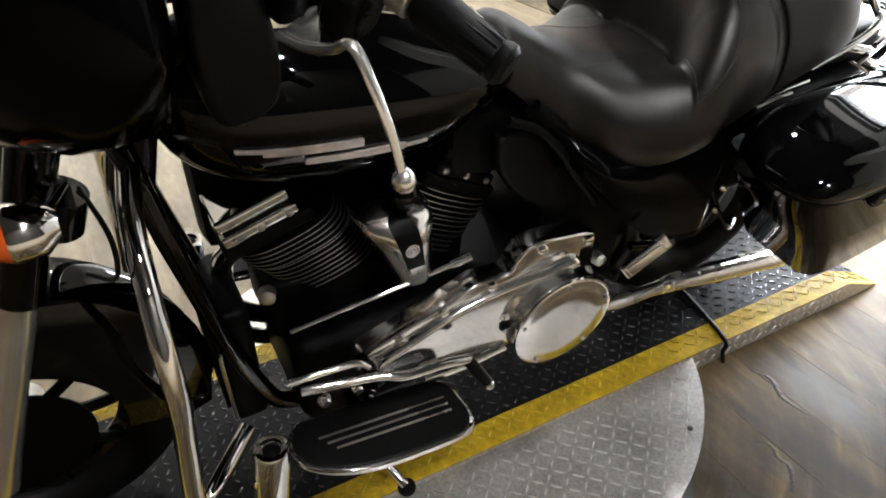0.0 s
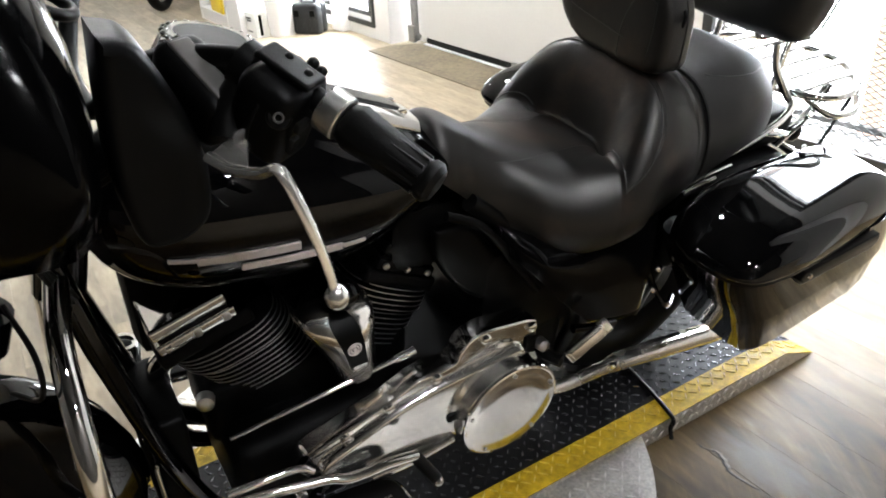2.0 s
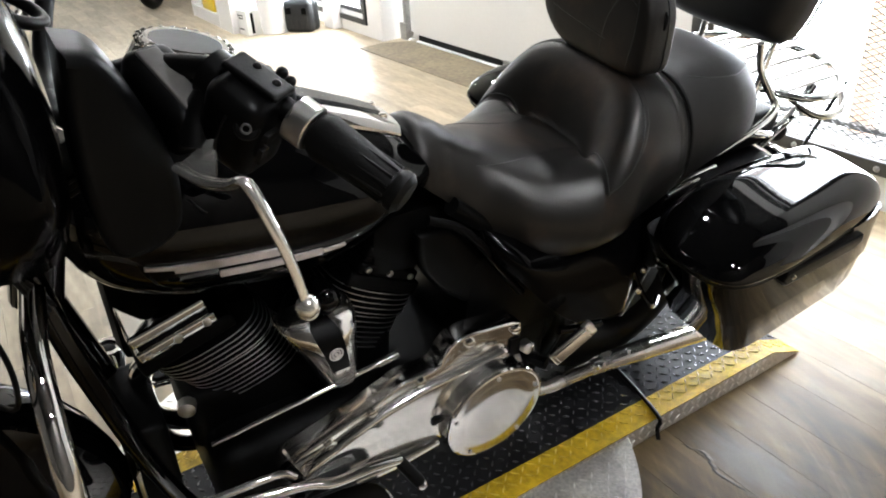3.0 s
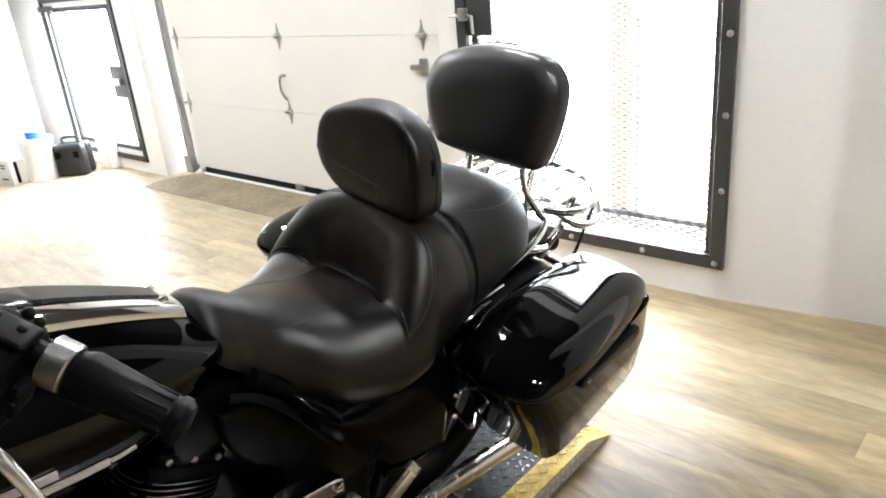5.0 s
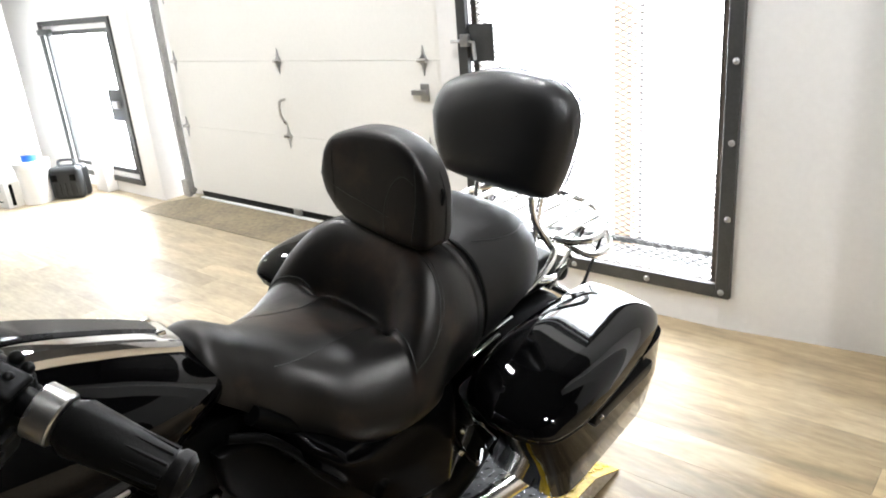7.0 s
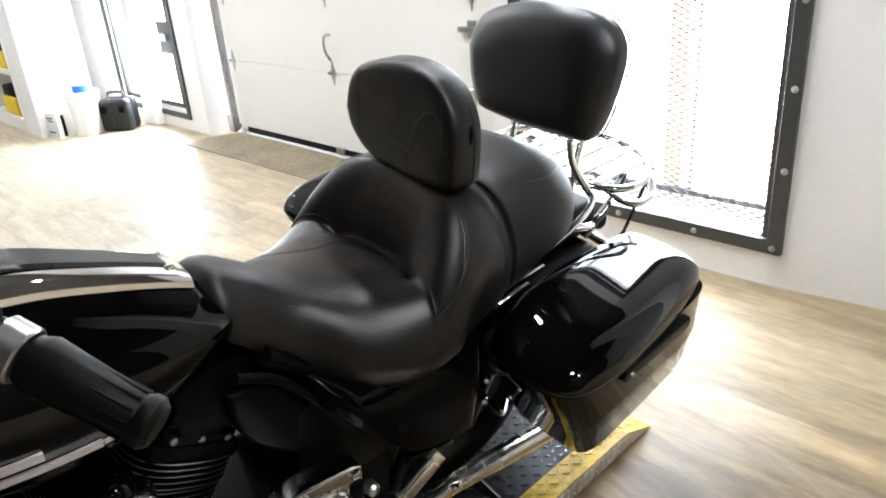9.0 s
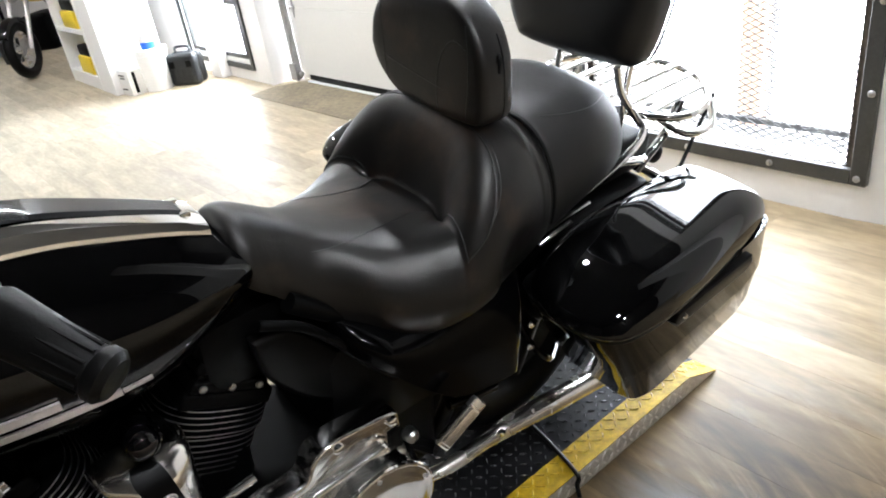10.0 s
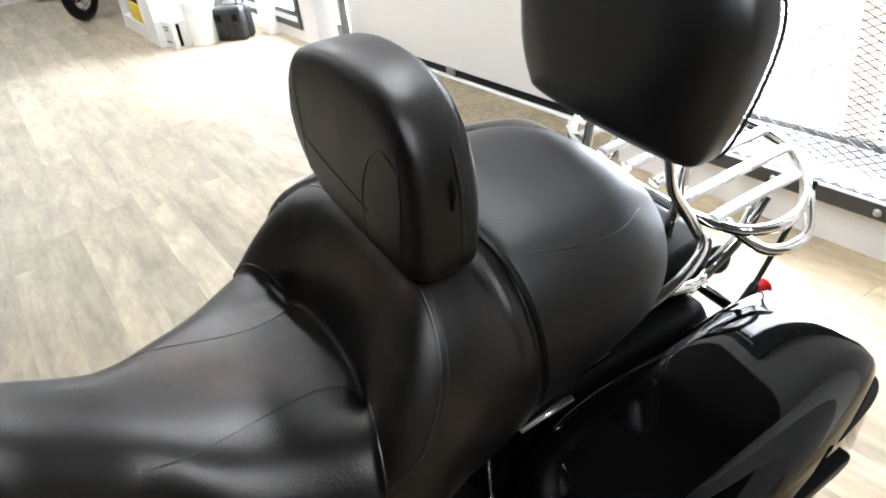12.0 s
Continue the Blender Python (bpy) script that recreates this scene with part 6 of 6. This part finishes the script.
for x in (-4.56, -1.50):
    trk = new("door_track")
    trk.parent = gdoor
    part("track", box(x - 0.02, x + 0.03, DOOR_Y - 0.06, DOOR_Y - 0.01, 0.02, 2.15, 0.006), galvanised, trk)
    part("bracket", box(x - 0.03, x + 0.07, DOOR_Y - 0.09, DOOR_Y - 0.062, 0.02, 0.16, 0.004), galvanised, trk)
    part("roller", lathe([(0, 0.022), (0.02, 0.022)], (x + 0.06, DOOR_Y - 0.04, 0.07), (1, 0, 0), 16), dull_chrome, trk)

sdoor = tagged(thing("door_3", pose(0, 0, 0), "glazed side door in dark steel frame, bright outside", "door"), kind="structure")
part("outer_frame", bar_frame(bmesh.new(), DX0, DX1, DZ0, DZ1, 0.045, WALL_Y - 0.02, WALL_Y + 0.01), dark_steel, sdoor)
part("leaf_frame", bar_frame(bmesh.new(), DX0 + 0.09, DX1 - 0.09, DZ0 + 0.09, DZ1 - 0.09, 0.04, WALL_Y, WALL_Y + 0.035), dark_steel, sdoor)
part("reveal", bar_frame(bmesh.new(), DX0 + 0.046, DX1 - 0.046, DZ0 + 0.046, DZ1 - 0.046, 0.044, WALL_Y + 0.001, WALL_Y + 0.02), white_plastic, sdoor)
part("lock_plate", box(-5.26, -5.015, WALL_Y - 0.015, WALL_Y - 0.004, 0.66, 0.93, 0.003), dark_steel, sdoor)
part("lock", box(-5.17, -5.06, WALL_Y - 0.045, WALL_Y - 0.016, 0.77, 0.83, 0.006), galvanised, sdoor)
part("door_closer", box(-6.31, -6.06, WALL_Y - 0.06, WALL_Y - 0.02, 1.40, 1.45, 0.008), dark_steel, sdoor)
structure("trim_kick", box(-5.72, -5.50, WALL_Y - 0.10, WALL_Y - 0.004, 0.001, 0.30, 0.01), white_paint, "white painted boxed pipe at the wall foot")

bm = plate([(-4.58, 2.36), (-1.5, 2.40), (-1.5, DOOR_Y + 0.05), (-4.45, DOOR_Y + 0.05), (-4.62, 2.60)], 0.004, lambda a, b, h: (a, b, 0.001 + h))
tagged(part("floor_sheet", bm, mat_brown, smooth=False), "worn brown sheet of flooring before the garage door", "floor sheet")

# ---- things along the wall and beyond ----
cse = thing("tool_case", pose(-5.70, 2.31, 0, 0, 0, 40), "dark grey plastic tool case standing on the floor", "case")
part("shell", box(-0.145, 0.145, -0.10, 0.0, 0.0, 0.29, 0.045, 3), case_grey, cse)
part("shell", box(-0.145, 0.145, 0.004, 0.10, 0.0, 0.29, 0.045, 3), case_grey, cse)
part("handle", tube([(-0.07, 0.002, 0.285), (-0.06, 0.002, 0.335), (0.06, 0.002, 0.335), (0.07, 0.002, 0.285)], 0.012, 8), case_grey, cse)
for x in (-0.085, 0.085):
    part("latch", box(x - 0.025, x + 0.025, -0.115, -0.099, 0.17, 0.23, 0.004), satin_black, cse)
for q in range(5):
    part("rib", box(-0.11 + 0.05 * q, -0.09 + 0.05 * q, -0.108, -0.099, 0.04, 0.15, 0.003, 1), case_grey, cse)

bkt = thing("bucket", pose(-5.84, 2.07, 0), "white plastic bucket standing on the floor", "bucket")
part("pail", lathe([(0, 0.120), (0.32, 0.140), (0.325, 0.148), (0.36, 0.148)], (0, 0, 0), (0, 0, 1), 32), white_plastic, bkt)
part("lid", lathe([(0.361, 0.151), (0.373, 0.149), (0.376, 0.135)], (0, 0, 0), (0, 0, 1), 32), white_plastic, bkt)
jar = thing("detergent_jar", pose(-5.84, 2.07, 0.377), "clear jug of blue fluid on the white bucket", "jug")
part("fluid", lathe([(0, 0.07), (0.06, 0.075)], (0.02, 0, 0), (0, 0, 1), 20), blue_plastic, jar, "blue fluid")
part("jug", lathe([(0.061, 0.075), (0.14, 0.07), (0.17, 0.03), (0.19, 0.03)], (0.02, 0, 0), (0, 0, 1), 20), white_plastic, jar)

crt = thing("carton", pose(-5.94, 1.86, 0, 0, 0, 8), "white printed carton on the floor", "carton")
part("box", box(-0.10, 0.10, -0.07, 0.07, 0.0, 0.23, 0.004), cardboard, crt)
for z, w in ((0.175, 0.08), (0.15, 0.06), (0.05, 0.07)):
    part("print_bar", box(-w, w * 0.4, -0.0725, -0.0705, z, z + 0.012), satin_black, crt)
part("side_print", box(0.1002, 0.102, -0.03, 0.0, 0.02, 0.21), satin_black, crt)

shelf = thing("shelf_unit", pose(-6.99, 1.72, 0), "tall white shelf unit holding yellow and black goods", "shelf")
part("side_board", box(-0.46, -0.42, 0, 0.5, 0, 2.34), white_paint, shelf)
part("side_board", box(0.50, 0.54, 0, 0.5, 0, 2.34), white_paint, shelf)
part("back_board", box(-0.46, 0.54, 0.5, 0.52, 0, 2.34), white_paint, shelf)
for z in (0.09, 0.53, 0.97, 1.41, 1.85, 2.30):
    part("shelf_board", box(-0.42, 0.50, 0.0, 0.5, z, z + 0.04), white_paint, shelf)
part("plinth", box(-0.42, 0.50, 0.01, 0.03, 0, 0.09), white_paint, shelf)
structure("wall_partition", box(-6.448, -6.05, 1.725, 2.25, 0, ROOM_H), white_paint, "white partition beside the shelf unit")
for x, z, w, h, mt, nm, lb in ((-0.02, 0.57, 0.46, 0.26, yellow_plastic, "tool_bag", "yellow and black tool bag on the shelf"), (0.04, 0.13, 0.40, 0.27, yellow_plastic, "tool_box", "yellow tool box on the lowest shelf"), (-0.02, 1.01, 0.30, 0.26, yellow_plastic, "bottle_pack", "yellow bottles on a shelf")):
    t = thing(nm, pose(-6.99 + x + 0.12, 1.72 + 0.13, z), lb, nm.split("_")[-1] if nm != "bottle_pack" else "bottles")
    part("body", box(-w / 2, w / 2, -0.12, 0.10, 0.0, h * 0.62, 0.02), mt, t)
    part("top", box(-w / 2 + 0.02, w / 2 - 0.02, -0.10, 0.08, h * 0.62 + 0.001, h, 0.02), satin_black, t)
    part("grip", tube([(-w / 4, 0, h), (0, 0, h + 0.05), (w / 4, 0, h)], 0.01, 8), satin_black, t)


def far_bike(x, y, turn, tint, label, white_wall=False):
    t = thing("parked_motorcycle", pose(x, y, 0, 0, 0, turn), label, "motorcycle", "parked motorcycles")
    for nm, cy in (("front_wheel", 0.0), ("rear_wheel", 1.4)):
        w = new(nm)
        w.parent = t
        part("tyre", torus((0, cy, 0.31), (1, 0, 0), 0.255, 0.058, seg=36, small=10), rubber, w)
        part("rim", torus((0, cy, 0.31), (1, 0, 0), 0.20, 0.018, seg=36, small=8), dull_chrome, w)
        if white_wall:
            for sx in (0.05, -0.05):
                part("white_wall", torus((sx, cy, 0.31), (1, 0, 0), 0.235, 0.018, seg=36, small=8), white_plastic, w)
        for k in range(8):
            a = math.pi * k / 4
            part("spoke", rod((0, cy, 0.31), (0, cy + 0.2 * math.cos(a), 0.31 + 0.2 * math.sin(a)), 0.006, 6), dull_chrome, w)
        part("hub", lathe([(-0.05, 0.04), (0.05, 0.04)], (0, cy, 0.31), (1, 0, 0), 18), dull_chrome, w)
        part("brake_disc", lathe([(0.05, 0.13), (0.055, 0.13)], (0, cy, 0.31), (1, 0, 0), 28), dull_chrome, w)
        part("fender", skin(bmesh.new(), [[Vector((xx, cy + 0.34 * math.cos(a), 0.31 + rr * math.sin(a))) for xx, rr in ((-0.06, 0.30), (-0.05, 0.35), (0, 0.36), (0.05, 0.35), (0.06, 0.30), (0, 0.345))] for a in (radians(30 + 120 * k / 12) for k in range(13))]), gloss_black, w)
    for sx in (1, -1):
        part("fork_leg", rod((sx * 0.10, 0.0, 0.31), (sx * 0.10, 0.36, 1.0), 0.026), dull_chrome, t)
        part("handlebar", tube([(0, 0.38, 1.02), (sx * 0.2, 0.42, 1.10), (sx * 0.38, 0.55, 1.06)], 0.013, 8), satin_black, t)
    part("headlamp", lathe([(0, 0.04), (0.06, 0.085), (0.10, 0.09), (0.11, 0.07)], (0, 0.26, 0.88), (0, -1, 0), 24), dull_chrome, t)
    part("engine", box(-0.16, 0.16, 0.45, 0.95, 0.2, 0.62, 0.06, 3), wrinkle_black, t)
    part("tank", skin(bmesh.new(), [superring(0, yy, zz, w, h) for yy, zz, w, h in ((0.42, 0.86, 0.04, 0.04), (0.5, 0.86, 0.12, 0.10), (0.7, 0.84, 0.14, 0.11), (0.95, 0.78, 0.09, 0.06))]), tint, t)
    part("seat", skin(bmesh.new(), [superring(0, yy, zz, w, h) for yy, zz, w, h in ((0.92, 0.74, 0.07, 0.04), (1.1, 0.70, 0.15, 0.06), (1.35, 0.74, 0.12, 0.06), (1.55, 0.76, 0.08, 0.04))]), leather, t)
    part("exhaust_pipe", rod((0.18, 0.7, 0.28), (0.18, 1.55, 0.30), 0.04), chrome, t)


far_bike(-8.33, 1.50, 50, yellow_plastic, "dark motorcycle with yellow tank parked by the shelf")
far_bike(-8.06, -0.13, 168, gloss_black, "black motorcycle with white-wall tyres parked on the shop floor", True)
far_bike(-5.60, -0.36, 172, gloss_black, "black motorcycle parked beside another on the shop floor")
# the band of sheen across the far floor, built as a white strip
structure("floor_curb", box(-11.1, -10.9, -2.0, 1.9, 0.0, 0.05, 0.01), white_paint, "white strip in place of a band of sheen on the far floor")


def tapered(w0, w1, d0, d1, z0, z1, bevel):
    b = skin(bmesh.new(), [[Vector((x * w, y * d, z)) for x, y in ((-1, -1), (1, -1), (1, 1), (-1, 1))] for w, d, z in ((w0, d0, z0), (w1, d1, z1))])
    bmesh.ops.bevel(b, geom=b.edges[:], offset=bevel, segments=2, affect="EDGES")
    return b


bin_ = thing("wheeled_bin", pose(-10.62, 1.42, 0, 0, 0, 62), "slate blue plastic bin with a bag over its rim", "bin")
part("bin_body", tapered(0.19, 0.24, 0.19, 0.24, 0.03, 0.78, 0.02), blue_tarp, bin_)
part("bin_rim", tapered(0.255, 0.255, 0.255, 0.255, 0.781, 0.82, 0.01), blue_tarp, bin_)
part("bag", ball((0.10, -0.235, 0.60), 0.13, squash=(1, 0.35, 1.4)), white_plastic, bin_, "pale plastic bag")
for x in (-0.15, 0.15):
    part("wheel", lathe([(-0.02, 0.05), (0.02, 0.05)], (x, 0.16, 0.05), (1, 0, 0), 16), rubber, bin_)
gb = thing("bucket", pose(-9.85, 1.62, 0), "dark grey bucket on the floor", "bucket")
part("pail", lathe([(0, 0.11), (0.26, 0.135), (0.27, 0.145), (0.29, 0.145)], (0, 0, 0), (0, 0, 1), 24), case_grey, gb)
ob = thing("bucket", pose(-13.4, 1.02, 0), "orange plastic bucket on the floor", "bucket")
part("pail", lathe([(0, 0.16), (0.38, 0.20), (0.40, 0.21), (0.42, 0.21)], (0, 0, 0), (0, 0, 1), 24), orange_plastic, ob)
part("rim", torus((0, 0, 0.42), (0, 0, 1), 0.205, 0.01), orange_plastic, ob)
tub = thing("storage_tub", pose(-14.2, 0.50, 0, 0, 0, 10), "white plastic tub on the far floor", "tub")
part("tub_body", tapered(0.22, 0.26, 0.24, 0.28, 0.0, 0.46, 0.02), white_plastic, tub)
part("tub_lid", tapered(0.27, 0.27, 0.29, 0.29, 0.461, 0.50, 0.01), white_plastic, tub)
bench = thing("workbench", pose(-14.6, 0.55, 0), "dark workbench against the far wall", "bench")
part("top", box(-0.35, 0.35, -2.2, 1.9, 0.82, 0.88, 0.01), wrinkle_black, bench)
part("back_panel", box(-0.35, -0.32, -2.2, 1.9, 0.10, 1.60), shop_wall, bench)
for y in (-2.15, -0.8, 0.55, 1.85):
    part("leg", box(0.25, 0.31, y - 0.03, y + 0.03, 0, 0.82), wrinkle_black, bench)


# torn vinyl beside the turntable: ragged lips curling up along two tears
def torn_lip(points, width, lift, seed):
    rng = random.Random(seed)
    line = spline([(x, y, 0) for x, y in points], 7)
    rings = []
    for k, p in enumerate(line):
        t = k / (len(line) - 1)
        swell = math.sin(math.pi * min(1.0, 0.06 + t * 0.94)) ** 0.6
        q = p + Vector((rng.uniform(-0.002, 0.002), rng.uniform(-0.002, 0.002), 0))
        w, h = width * swell * rng.uniform(0.75, 1.1), lift * swell * rng.uniform(0.7, 1.1)
        rings.append([q + Vector((0, 0, 0.0003)), q + Vector((0.1 * w, 0, h)), q + Vector((0.35 * w, 0.45 * w, h * 0.75)), q + Vector((0.6 * w, w, 0.0003))])
    part("torn_lip", skin(bmesh.new(), rings), floor_mat, floor_ob, angle=60)
    slit = [[p + Vector((-0.004, -0.003, 0.0004)), p + Vector((0.002, 0.001, 0.0004)), p + Vector((0.002, 0.001, 0.0009)), p + Vector((-0.003, -0.002, 0.0009))] for p in (r[0] for r in rings)]
    part("tear", skin(bmesh.new(), slit), grey_vinyl, floor_ob, smooth=False)


torn_lip([(0.233, 0.907), (0.254, 0.908), (0.276, 0.921), (0.304, 0.918), (0.331, 0.902), (0.357, 0.894), (0.388, 0.897), (0.426, 0.904)], 0.009, 0.0020, 7)
torn_lip([(0.422, 0.728), (0.433, 0.745), (0.461, 0.747), (0.479, 0.734), (0.505, 0.737), (0.534, 0.718), (0.562, 0.686)], 0.008, 0.0018, 11)


# floor boards in staggered rows along the room
def board_mesh(length):
    b = box(0.0006, length - 0.0006, 0.0003, PLANK_W - 0.0003, -0.0046, 0.0)
    finish(b, False)
    me = bpy.data.meshes.new("plank")
    b.to_mesh(me)
    b.free()
    me.materials.append(floor_mat)
    return me


whole = board_mesh(PLANK_L)
for row in range(25):
    x = PLANK_X - 0.43 * (row * 0.618 % 1.0)
    while x < X_RIGHT - 0.01:
        length = min(PLANK_L, X_RIGHT - x)
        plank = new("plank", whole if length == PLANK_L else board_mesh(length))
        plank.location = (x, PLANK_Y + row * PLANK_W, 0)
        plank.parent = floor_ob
        x += PLANK_L
